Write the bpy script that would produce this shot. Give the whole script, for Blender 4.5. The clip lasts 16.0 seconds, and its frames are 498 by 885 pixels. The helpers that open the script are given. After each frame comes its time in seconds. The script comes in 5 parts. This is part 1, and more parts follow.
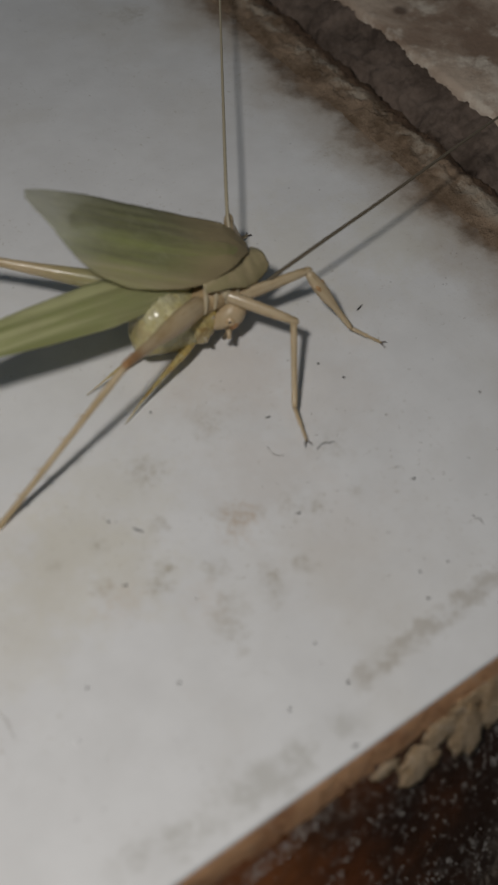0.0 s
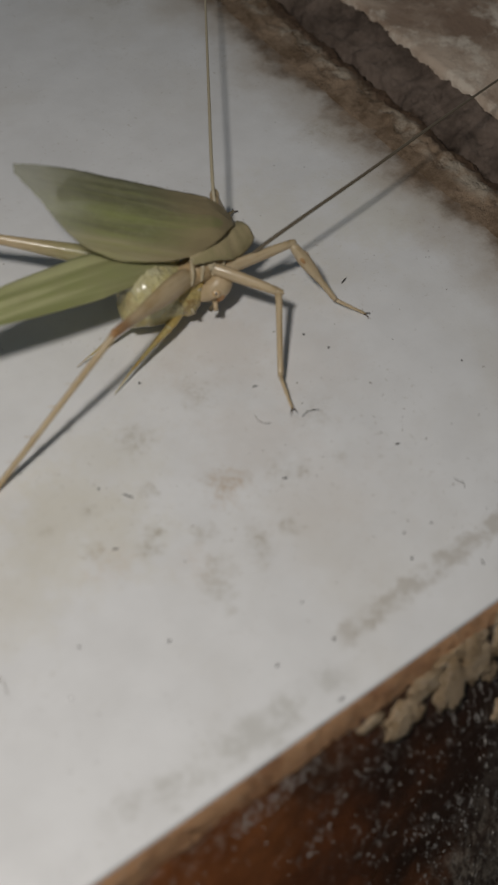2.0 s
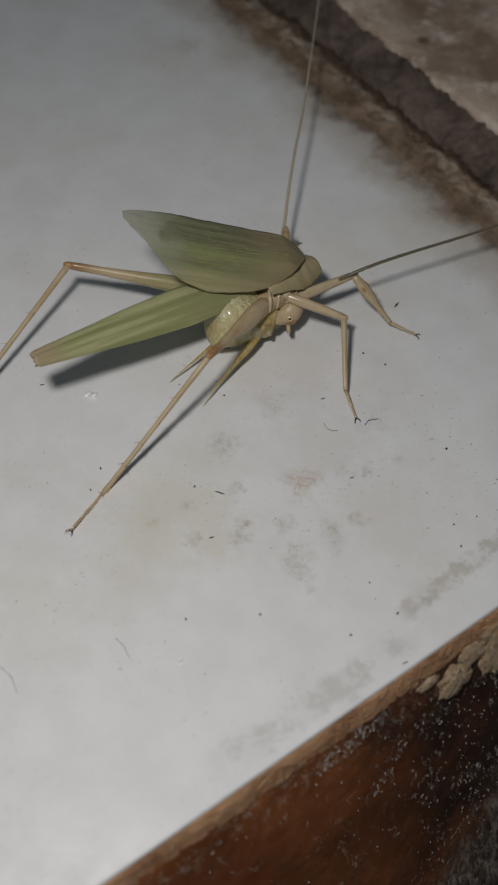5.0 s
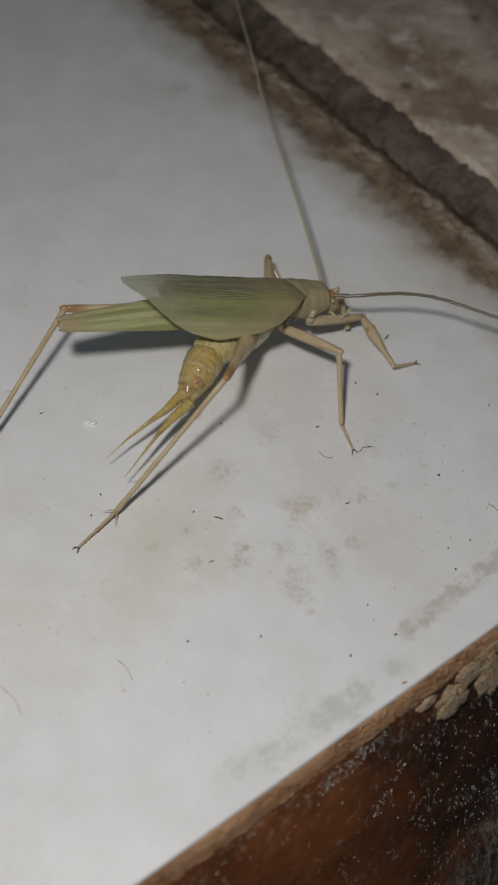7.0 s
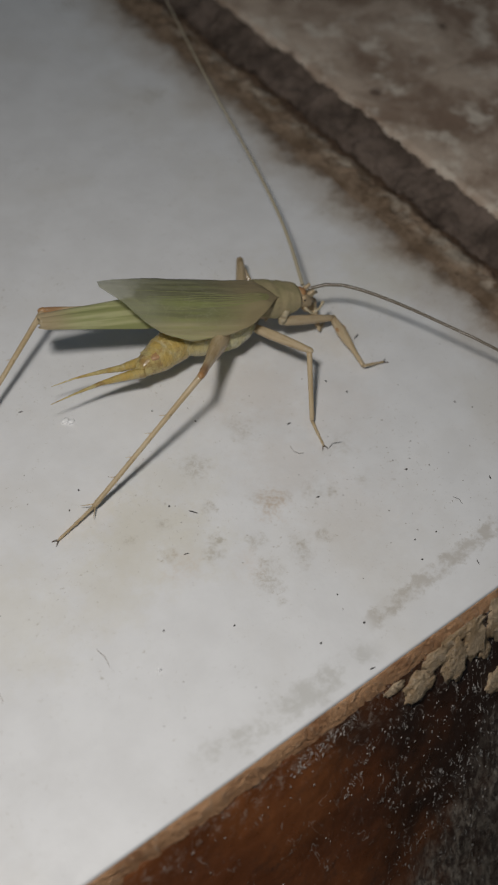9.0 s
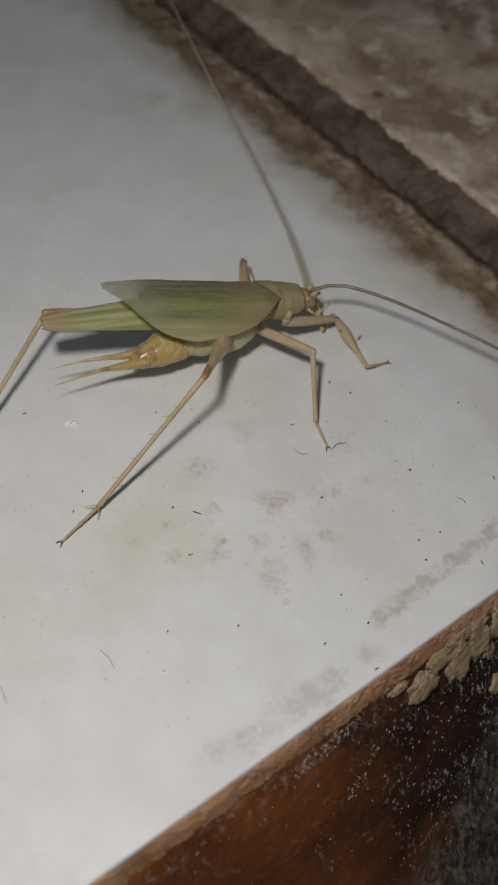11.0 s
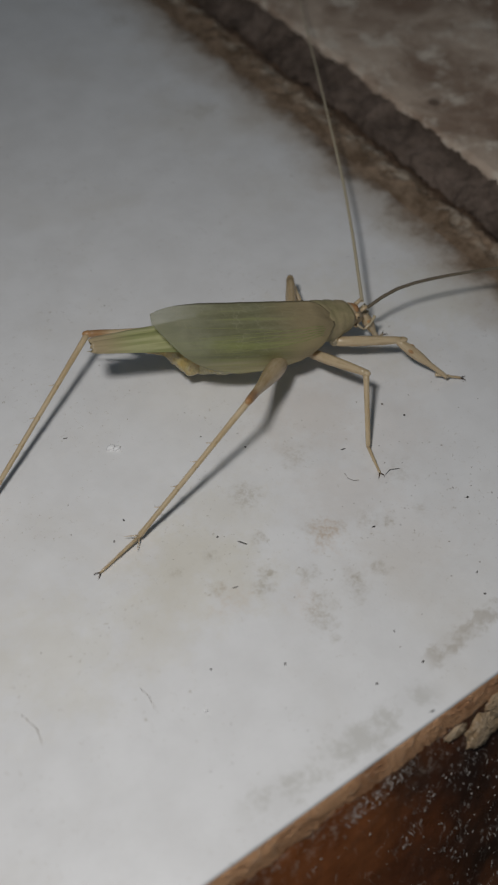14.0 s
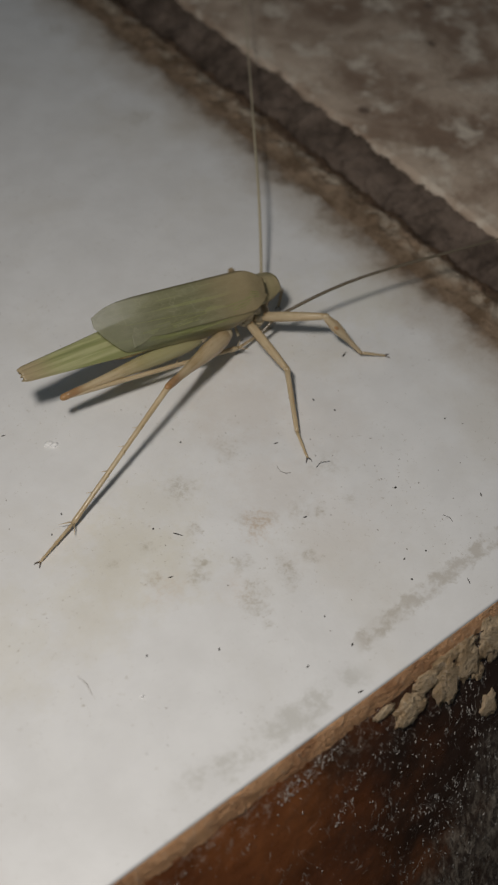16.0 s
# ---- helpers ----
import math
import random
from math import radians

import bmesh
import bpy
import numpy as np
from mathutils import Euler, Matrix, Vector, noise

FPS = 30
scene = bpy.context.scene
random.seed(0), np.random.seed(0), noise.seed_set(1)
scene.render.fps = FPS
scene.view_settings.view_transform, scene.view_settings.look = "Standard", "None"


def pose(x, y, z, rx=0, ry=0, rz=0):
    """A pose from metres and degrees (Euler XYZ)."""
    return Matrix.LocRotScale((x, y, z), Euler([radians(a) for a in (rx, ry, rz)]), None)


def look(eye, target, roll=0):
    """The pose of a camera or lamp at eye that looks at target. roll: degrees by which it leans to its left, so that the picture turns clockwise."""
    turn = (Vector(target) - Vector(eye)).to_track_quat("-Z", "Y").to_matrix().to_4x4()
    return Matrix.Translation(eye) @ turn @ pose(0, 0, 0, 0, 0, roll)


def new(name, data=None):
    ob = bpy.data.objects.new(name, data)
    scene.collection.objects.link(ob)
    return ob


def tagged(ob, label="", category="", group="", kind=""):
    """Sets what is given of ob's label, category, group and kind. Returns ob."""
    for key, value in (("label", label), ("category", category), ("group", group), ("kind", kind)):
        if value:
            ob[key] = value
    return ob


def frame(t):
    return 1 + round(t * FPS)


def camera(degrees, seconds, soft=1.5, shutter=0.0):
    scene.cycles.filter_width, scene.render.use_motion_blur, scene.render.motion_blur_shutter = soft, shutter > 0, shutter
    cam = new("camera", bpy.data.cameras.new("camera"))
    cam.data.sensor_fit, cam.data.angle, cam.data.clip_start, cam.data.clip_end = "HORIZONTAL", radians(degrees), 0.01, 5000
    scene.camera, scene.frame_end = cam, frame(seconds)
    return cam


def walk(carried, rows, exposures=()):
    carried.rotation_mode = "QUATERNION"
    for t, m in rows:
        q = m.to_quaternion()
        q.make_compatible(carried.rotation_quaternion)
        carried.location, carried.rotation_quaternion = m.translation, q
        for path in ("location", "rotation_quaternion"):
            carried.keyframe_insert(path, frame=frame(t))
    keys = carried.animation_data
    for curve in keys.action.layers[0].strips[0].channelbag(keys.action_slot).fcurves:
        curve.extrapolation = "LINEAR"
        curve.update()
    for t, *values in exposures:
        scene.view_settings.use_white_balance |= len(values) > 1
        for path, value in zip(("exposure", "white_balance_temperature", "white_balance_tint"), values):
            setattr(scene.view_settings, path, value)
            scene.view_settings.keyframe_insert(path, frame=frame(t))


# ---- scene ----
MM = 0.001

# ---- camera ----
cam = camera(25.54, 16.0, soft=2.2)
cam.data.dof.use_dof = True
cam.data.dof.focus_distance = 0.119
cam.data.dof.aperture_fstop = 44.0
PATH = (
    (0.0, pose(-0.03149, -0.03914, 0.07991, 36.196, -2.535, -35.368)),
    (0.5, pose(-0.03116, -0.04032, 0.08086, 36.566, -2.076, -35.385)),
    (1.0, pose(-0.03037, -0.04158, 0.08037, 36.154, -1.590, -35.603)),
    (1.5, pose(-0.03245, -0.04265, 0.07931, 37.322, -2.402, -36.331)),
    (2.0, pose(-0.03286, -0.04249, 0.08007, 36.136, -2.315, -35.987)),
    (2.5, pose(-0.03589, -0.04402, 0.08175, 35.483, -1.135, -35.600)),
    (3.0, pose(-0.03810, -0.04432, 0.08905, 33.913, 0.084, -35.266)),
    (3.5, pose(-0.04319, -0.04617, 0.09240, 34.127, -0.278, -35.240)),
    (4.0, pose(-0.03990, -0.04504, 0.09362, 33.118, 0.690, -35.517)),
    (4.5, pose(-0.04000, -0.04523, 0.09478, 33.892, 0.724, -35.083)),
    (5.0, pose(-0.04416, -0.04515, 0.09460, 35.550, -2.199, -35.704)),
    (7.5, pose(-0.04905, -0.04643, 0.09489, 38.356, -3.587, -37.078)),
    (8.0, pose(-0.04945, -0.04794, 0.09696, 38.334, -3.727, -37.377)),
    (8.5, pose(-0.04926, -0.04906, 0.09730, 38.465, -3.506, -37.451)),
    (9.0, pose(-0.04996, -0.04856, 0.09740, 38.383, -4.089, -37.744)),
    (11.5, pose(-0.05011, -0.04910, 0.09720, 38.761, -3.647, -37.624)),
    (12.0, pose(-0.04938, -0.04952, 0.09712, 38.874, -2.846, -37.231)),
    (12.5, pose(-0.04870, -0.04873, 0.09650, 39.071, -2.622, -37.036)),
    (13.0, pose(-0.04734, -0.04740, 0.09584, 39.095, -2.357, -36.655)),
    (13.5, pose(-0.04627, -0.04604, 0.09359, 38.685, -2.202, -36.399)),
    (14.0, pose(-0.04614, -0.04595, 0.09426, 39.000, -1.370, -35.865)),
    (14.5, pose(-0.04649, -0.04712, 0.09429, 39.070, -1.846, -36.412)),
    (15.0, pose(-0.04692, -0.04848, 0.09466, 39.263, -2.826, -37.447)),
    (15.5, pose(-0.04698, -0.04972, 0.09553, 39.651, -3.143, -38.072)),
    (16.0, pose(-0.04694, -0.04994, 0.09575, 39.717, -2.957, -38.007)),
)
EXPOSURES = ((0, -0.25, 6500, 10), (0.5, -0.16, 6600, 10), (1, -0.12, 6750, 10), (1.5, -0.08, 6700, 10), (2.3, -0.14, 6500, 10), (3.5, -0.34, 6200, 10), (4.3, -0.24, 6250, 10), (5, -0.14, 6350, 10), (7.3, -0.03, 6400, 10), (9, 0, 6450, 10), (13, 0, 6500, 10), (13.5, -0.08, 6400, 10), (14.1, -0.13, 6300, 10), (14.7, -0.13, 6300, 10), (15.2, 0, 6550, 10), (16, 0, 6700, 10))
walk(cam, PATH, EXPOSURES)

# ---- light: a dark night room, lit by one small torch held above the camera ----
world = bpy.data.worlds.new("night")
scene.world = world
world.use_nodes = True
world.node_tree.nodes["Background"].inputs[0].default_value = (0.74, 0.88, 1.0, 1)
world.node_tree.nodes["Background"].inputs[1].default_value = 0.068
torch = new("torch_light", bpy.data.lights.new("torch_light", "SPOT"))
torch.data.energy, torch.data.shadow_soft_size = 0.332, 0.006
torch.data.spot_size, torch.data.spot_blend = radians(180), 1.0
torch.data.color = (1.0, 0.958, 0.910)
torch.matrix_world = look((-0.0480, -0.0200, 0.1095), (0.010, -0.012, 0.0))


# ---- materials ----
class Nodes:
    """A short way to wire up a node material."""

    def __init__(self, name):
        self.mat = bpy.data.materials.new(name)
        self.mat.use_nodes = True
        self.tree = self.mat.node_tree
        self.tree.nodes.clear()
        self.coord = self.add("ShaderNodeTexCoord").outputs["Object"]

    def add(self, kind):
        return self.tree.nodes.new(kind)

    def put(self, socket, value):
        if isinstance(value, bpy.types.NodeSocket):
            self.tree.links.new(value, socket)
        elif value is not None:
            if socket.type == "RGBA" and len(value) == 3:
                value = (*value, 1)
            socket.default_value = value

    def noise(self, scale, detail=5, rough=0.55, warp=0.0, vector=None):
        n = self.add("ShaderNodeTexNoise")
        self.put(n.inputs["Vector"], vector or self.coord)
        n.inputs["Scale"].default_value, n.inputs["Detail"].default_value = scale, detail
        n.inputs["Roughness"].default_value, n.inputs["Distortion"].default_value = rough, warp
        return n.outputs["Fac"]

    def cells(self, scale, feature="F1", vector=None):
        n = self.add("ShaderNodeTexVoronoi")
        n.feature = feature
        self.put(n.inputs["Vector"], vector or self.coord)
        n.inputs["Scale"].default_value = scale
        return n.outputs["Distance"]

    def steps(self, value, a, b, to=(0.0, 1.0)):
        n = self.add("ShaderNodeMapRange")
        n.interpolation_type = "SMOOTHSTEP"
        for key, v in zip(("Value", "From Min", "From Max", "To Min", "To Max"), (value, a, b, *to)):
            self.put(n.inputs[key], v)
        return n.outputs[0]

    def math(self, op, a, b=None, c=None):
        n = self.add("ShaderNodeMath")
        n.operation = op
        for k, v in enumerate((a, b, c)):
            self.put(n.inputs[k], v)
        return n.outputs[0]

    def mix(self, fac, a, b, mode="MIX"):
        n = self.add("ShaderNodeMix")
        n.data_type, n.blend_type = "RGBA", mode
        for k, v in ((0, fac), (6, a), (7, b)):
            self.put(n.inputs[k], v)
        return n.outputs[2]

    def axes(self):
        n = self.add("ShaderNodeSeparateXYZ")
        self.put(n.inputs[0], self.coord)
        return n.outputs

    def stretch(self, sx, sy, sz):
        n = self.add("ShaderNodeMapping")
        self.put(n.inputs["Vector"], self.coord)
        n.inputs["Scale"].default_value = (sx, sy, sz)
        return n.outputs[0]

    def bump(self, height, distance, strength=1.0, before=None):
        n = self.add("ShaderNodeBump")
        n.inputs["Distance"].default_value, n.inputs["Strength"].default_value = distance, strength
        self.put(n.inputs["Height"], height)
        self.put(n.inputs["Normal"], before)
        return n.outputs[0]

    def surface(self, color, rough=0.5, normal=None, sheer=0.0, sheen_color=None, clear=0.0, coat=0.0, spec=0.5):
        """sheer: share of light that passes diffusely; clear: share that passes straight."""
        p = self.add("ShaderNodeBsdfPrincipled")
        self.put(p.inputs["Base Color"], color)
        self.put(p.inputs["Roughness"], rough)
        self.put(p.inputs["Normal"], normal)
        p.inputs["Specular IOR Level"].default_value = spec
        p.inputs["Coat Weight"].default_value, p.inputs["Coat Roughness"].default_value = coat, 0.2
        out = p.outputs[0]
        if sheer:
            t = self.add("ShaderNodeBsdfTranslucent")
            self.put(t.inputs["Color"], sheen_color or color)
            m = self.add("ShaderNodeMixShader")
            m.inputs[0].default_value = sheer
            self.put(m.inputs[1], out)
            self.put(m.inputs[2], t.outputs[0])
            out = m.outputs[0]
        if clear:
            t = self.add("ShaderNodeBsdfTransparent")
            m = self.add("ShaderNodeMixShader")
            self.put(m.inputs[0], clear)
            self.put(m.inputs[1], out)
            self.put(m.inputs[2], t.outputs[0])
            out = m.outputs[0]
        end = self.add("ShaderNodeOutputMaterial")
        self.put(end.inputs["Surface"], out)
        return self.mat


def spots(n, places, wobble):
    """One mask of soft, ragged blots at (x, y, radius, strength) in millimetres."""
    total = None
    for x, y, r, strength in places:
        d = n.add("ShaderNodeVectorMath")
        d.operation = "DISTANCE"
        n.put(d.inputs[0], n.coord)
        d.inputs[1].default_value = (x * MM, y * MM, 0)
        ragged = n.math("MULTIPLY_ADD", n.math("SUBTRACT", wobble, 0.5), r * 3.4 * MM, d.outputs["Value"])
        m = n.steps(ragged, r * 1.35 * MM, r * 0.1 * MM, (0.0, strength))
        total = m if total is None else n.math("MAXIMUM", total, m)
    return total


def white_glaze():
    n = Nodes("white_glaze")
    ax = n.axes()
    fine, broad, cloud = n.noise(2600, 6, 0.65), n.noise(160, 5, 0.6), n.noise(48, 5, 0.6, 0.3)
    color = n.mix(n.steps(broad, 0.3, 0.7), (0.745, 0.742, 0.738), (0.80, 0.80, 0.80))
    color = n.mix(n.steps(cloud, 0.47, 0.72, (0, 0.5)), color, (0.675, 0.645, 0.59))
    # yellowish and pinkish films left by dried water
    wide = n.noise(260, 7, 0.75)
    film = spots(n, ((-12.4, 5.3, 7, 0.5), (-16.7, 3.2, 6, 0.45), (-10.7, 1.5, 5, 0.4), (-8.0, 8.6, 6, 0.3), (-19.7, 1.9, 6, 0.3), (22, 24, 9, 0.3), (34, 20, 7, 0.4), (-30, 4, 8, 0.3)), wide)
    color = n.mix(n.math("MULTIPLY", film, 0.75), color, (0.65, 0.60, 0.45))
    blush = spots(n, ((8.3, 14.3, 7, 0.4), (4.8, 2.6, 6, 0.35), (6.4, -5.1, 7, 0.25), (14.9, 6.6, 6, 0.25)), wide)
    color = n.mix(n.math("MULTIPLY", blush, 0.6), color, (0.61, 0.52, 0.44))
    ragged = n.noise(520, 8, 0.72, 0.3)
    blots = spots(n, ((-0.3, 0.5, 1.8, 0.6), (-1.2, 1.6, 1.0, 0.4), (1.5, 0.1, 0.9, 0.4), (-4.3, 8.9, 1.8, 0.55), (-6.1, 3.6, 1, 0.5), (-8.1, -0.1, 1, 0.75), (-9.2, -1.4, 1.1, 0.7), (-13.2, 1.1, 1, 0.45), (-5.6, -5.5, 1.3, 0.7), (-6.6, -7.5, 1.5, 0.55), (-4.6, -2.7, 1.2, 0.5), (-6.5, -6.1, 1.2, 0.6), (-1.2, -5.9, 1.3, 0.65), (-1.8, -7.3, 1.1, 0.5), (1.7, -6.1, 1, 0.5), (-5.0, -6.6, 0.9, 0.45), (4.9, -1.1, 1.8, 0.35), (6.1, -2.2, 1, 0.45), (10.3, -2.7, 1, 0.35), (-6.9, -9.9, 0.6, 0.6), (-11.5, 4.7, 0.9, 0.4), (-15.5, 5.1, 0.8, 0.4), (11.1, 2.1, 2, 0.3), (3.5, 10.3, 1.8, 0.35), (34, 96.5, 2.4, 0.5), (31.4, 69, 2.4, 0.5), (37.0, 34, 2.4, 0.45)), ragged)
    grit = n.steps(n.noise(1500, 6, 0.78), 0.43, 0.58, (0.22, 1.0))
    color = n.mix(n.math("MULTIPLY", n.math("MULTIPLY", blots, grit), 0.78), color, (0.385, 0.34, 0.255))
    rust = spots(n, ((-0.2, 0.2, 2, 0.7), (-12.6, -0.6, 2.2, 0.3), (-6.8, -4.6, 2, 0.3)), ragged)
    color = n.mix(n.math("MULTIPLY", n.math("MULTIPLY", rust, grit), 0.45), color, (0.62, 0.40, 0.22))
    marks = n.math("MULTIPLY", n.steps(n.noise(1500, 6, 0.8), 0.585, 0.65), n.steps(n.noise(90, 5, 0.6), 0.42, 0.60, (0.05, 0.6)))
    color = n.mix(marks, color, (0.43, 0.39, 0.32))
    # a row of grey-brown residue beside the broken edge
    line = n.math("MULTIPLY_ADD", ax[0], -0.045, ax[1])
    off = n.math("ABSOLUTE", n.math("ADD", line, 0.0169))
    off = n.math("MULTIPLY_ADD", n.math("SUBTRACT", ragged, 0.5), 0.0036, off)
    row = n.math("MULTIPLY", n.steps(off, 0.0013, 0.0006), n.steps(n.noise(330, 5, 0.7), 0.40, 0.58, (0.08, 0.5)))
    row = n.math("MULTIPLY", row, n.math("MULTIPLY", n.steps(ax[0], -0.0022, 0.0), n.steps(ax[0], 0.036, 0.028)))
    color = n.mix(row, color, (0.37, 0.32, 0.245))
    off = n.math("ABSOLUTE", n.math("ADD", n.math("MULTIPLY_ADD", ax[0], 0.02, ax[1]), 0.0195))
    off = n.math("MULTIPLY_ADD", n.math("SUBTRACT", ragged, 0.5), 0.0045, off)
    smear = n.math("MULTIPLY", n.steps(off, 0.0019, 0.0006), n.steps(n.noise(210, 5, 0.7), 0.42, 0.56, (0.06, 0.42)))
    smear = n.math("MULTIPLY", smear, n.math("MULTIPLY", n.steps(ax[0], -0.026, -0.021), n.steps(ax[0], -0.001, -0.005)))
    color = n.mix(smear, color, (0.40, 0.385, 0.33))
    # brown grime that creeps in from the joint
    reach = n.math("MULTIPLY_ADD", n.noise(120, 6, 0.68), 0.011, ax[0])
    lumps = n.noise(260, 6, 0.68)
    soil = n.mix(n.steps(lumps, 0.35, 0.65), (0.155, 0.105, 0.066), (0.31, 0.225, 0.155))
    color = n.mix(n.steps(reach, 0.0375, 0.0455, (0, 0.6)), color, (0.43, 0.35, 0.26))
    color = n.mix(n.steps(reach, 0.0435, 0.0478, (0, 1.0)), color, soil)
    # pin-head specks of soot
    dots = n.steps(n.cells(620), 0.09, 0.04, (0, 0.35))
    keep = n.steps(n.noise(170, 3), 0.56, 0.62)
    color = n.mix(n.math("MULTIPLY", dots, keep), color, (0.14, 0.12, 0.10))
    rough = n.steps(n.noise(420, 5), 0.3, 0.75, (0.34, 0.6))
    normal = n.bump(fine, 0.00003, 0.35, n.bump(broad, 0.0004, 0.2))
    return n.surface(color, rough, normal, spec=0.35)


def brown_glaze():
    n = Nodes("brown_glaze")
    ax = n.axes()
    worn = n.noise(240, 7, 0.7)
    color = n.mix(n.steps(n.noise(60, 3), 0.38, 0.62), (0.19, 0.060, 0.019), (0.34, 0.115, 0.034))
    # the glaze turns darker, unevenly, towards the joint
    darkened = n.steps(n.math("MULTIPLY_ADD", n.noise(110, 5, 0.6), 0.050, ax[0]), 0.004, 0.032, (0.05, 0.95))
    color = n.mix(darkened, color, (0.026, 0.014, 0.009))
    color = n.mix(n.steps(worn, 0.54, 0.74, (0, 0.7)), color, (0.05, 0.030, 0.020))
    # pale scratches, scale and crumbs of lime
    flock = n.steps(n.math("MULTIPLY_ADD", darkened, 0.06, n.noise(150, 5, 0.7)), 0.50, 0.61)
    streak = n.noise(1, 5, 0.75, 0.15, n.stretch(2000, 1200, 850))
    lime = n.math("MULTIPLY", n.steps(streak, 0.575, 0.61), flock)
    lime = n.math("MULTIPLY", lime, n.steps(n.math("MULTIPLY_ADD", n.noise(90, 4, 0.6), 0.016, ax[0]), -0.004, 0.010, (0.06, 1.0)))
    color = n.mix(lime, color, (0.80, 0.74, 0.67))
    thin = n.math("ABSOLUTE", n.math("SUBTRACT", n.noise(1, 3, 0.6, 0.5, n.stretch(330, 200, 160)), 0.5))
    scratch = n.math("MULTIPLY", n.steps(thin, 0.010, 0.002), n.steps(n.noise(420, 4, 0.7), 0.50, 0.60))
    color = n.mix(n.math("MULTIPLY", scratch, 0.35), color, (0.70, 0.62, 0.54))
    lips = n.math("MULTIPLY", n.steps(ax[2], -0.0070, -0.0035), n.steps(n.noise(900, 6, 0.8), 0.52, 0.60))
    color = n.mix(n.math("MULTIPLY", lips, 0.4), color, (0.60, 0.50, 0.41))
    # grey smear of cement low down
    low = n.math("ADD", n.math("MULTIPLY", ax[2], -1.0), n.math("MULTIPLY", ax[0], 0.9))
    low = n.math("MULTIPLY_ADD", n.noise(120, 7, 0.7), 0.020, low)
    smear = n.math("MULTIPLY", n.steps(low, 0.031, 0.042), n.steps(n.noise(1, 7, 0.7, 0.8, n.stretch(420, 160, 160)), 0.34, 0.66, (0.25, 0.9)))
    color = n.mix(smear, color, n.mix(n.steps(n.noise(1, 7, 0.75, 0.6, n.stretch(1300, 500, 500)), 0.4, 0.65), (0.055, 0.042, 0.033), (0.46, 0.39, 0.31)))
    rough = n.steps(worn, 0.35, 0.7, (0.25, 0.6))
    normal = n.bump(lime, 0.0002, 0.8, n.bump(n.noise(900, 7, 0.7), 0.00015, 0.5))
    return n.surface(color, rough, normal)


def terracotta():
    n = Nodes("raw_terracotta")
    grain = n.noise(1500, 7, 0.7)
    color = n.mix(n.steps(n.noise(260, 6, 0.7), 0.40, 0.70), (0.70, 0.39, 0.20), (0.44, 0.21, 0.095))
    color = n.mix(n.steps(grain, 0.5, 0.75), color, (0.66, 0.46, 0.31))
    return n.surface(color, 0.6, n.bump(grain, 0.0006, 1.0), spec=0.5)


def grime():
    n = Nodes("joint_grime")
    ax = n.axes()
    grain, lumps = n.noise(1100, 7, 0.7), n.noise(260, 6, 0.68)
    color = n.mix(n.steps(lumps, 0.35, 0.65), (0.155, 0.105, 0.066), (0.31, 0.225, 0.155))
    pale = n.steps(n.noise(190, 6, 0.7), 0.45, 0.60)
    band = n.math("MULTIPLY", n.steps(ax[0], 0.0432, 0.0448), n.steps(ax[0], 0.0475, 0.0460))
    color = n.mix(n.math("MULTIPLY", pale, band), color, (0.44, 0.37, 0.29))
    # a red-brown slope, the crack, then the grey-brown bank under the stone tile
    edge = n.math("MULTIPLY_ADD", n.math("SUBTRACT", lumps, 0.5), 0.004, ax[0])
    color = n.mix(n.steps(edge, 0.0458, 0.0474), color, n.mix(n.steps(lumps, 0.35, 0.65), (0.105, 0.066, 0.043), (0.20, 0.130, 0.085)))
    # the bank's dim light is put into its colour
    color = n.mix(n.steps(edge, 0.0496, 0.0504), color, n.mix(n.steps(n.noise(150, 6, 0.7), 0.35, 0.65), (0.090, 0.067, 0.053), (0.215, 0.165, 0.134)))
    # the dark of the deep crack, painted in near-black
    crack_dark = n.math("MULTIPLY", n.steps(edge, 0.0484, 0.0493), n.steps(edge, 0.0508, 0.0498))
    crack_dark = n.math("MULTIPLY", crack_dark, n.steps(n.noise(330, 5, 0.7), 0.36, 0.52, (0.35, 1.0)))
    color = n.mix(n.math("MULTIPLY", crack_dark, 0.9), color, (0.022, 0.016, 0.012))
    return n.surface(color, 0.9, n.bump(grain, 0.0004, 0.8, n.bump(lumps, 0.001, 0.5)), spec=0.2)


def beige_stone():
    n = Nodes("beige_stone")
    cloud, fine = n.noise(62, 6, 0.65, 0.4), n.noise(900, 7, 0.7)
    color = n.mix(n.steps(cloud, 0.36, 0.60), (0.29, 0.202, 0.145), (0.58, 0.465, 0.365))
    color = n.mix(n.steps(n.noise(170, 6, 0.7), 0.50, 0.66), color, (0.70, 0.61, 0.505))
    pits = n.math("MULTIPLY", n.steps(n.cells(150), 0.21, 0.08), n.steps(n.noise(120, 3), 0.47, 0.54))
    color = n.mix(n.math("MULTIPLY", pits, 0.85), color, (0.125, 0.085, 0.062))
    color = n.mix(n.steps(fine, 0.55, 0.8, (0, 0.5)), color, (0.22, 0.17, 0.13))
    return n.surface(color, 0.7, n.bump(fine, 0.0003, 0.6, n.bump(cloud, 0.002, 0.5)), spec=0.3)


def mortar():
    n = Nodes("dried_mortar")
    grain = n.noise(1800, 7, 0.7)
    color = n.mix(n.steps(n.noise(420, 6, 0.7), 0.35, 0.65), (0.50, 0.34, 0.19), (0.72, 0.55, 0.36))
    color = n.mix(n.steps(grain, 0.52, 0.70), color, (0.74, 0.60, 0.44))
    return n.surface(color, 0.75, n.bump(grain, 0.0008, 1.0), spec=0.35)


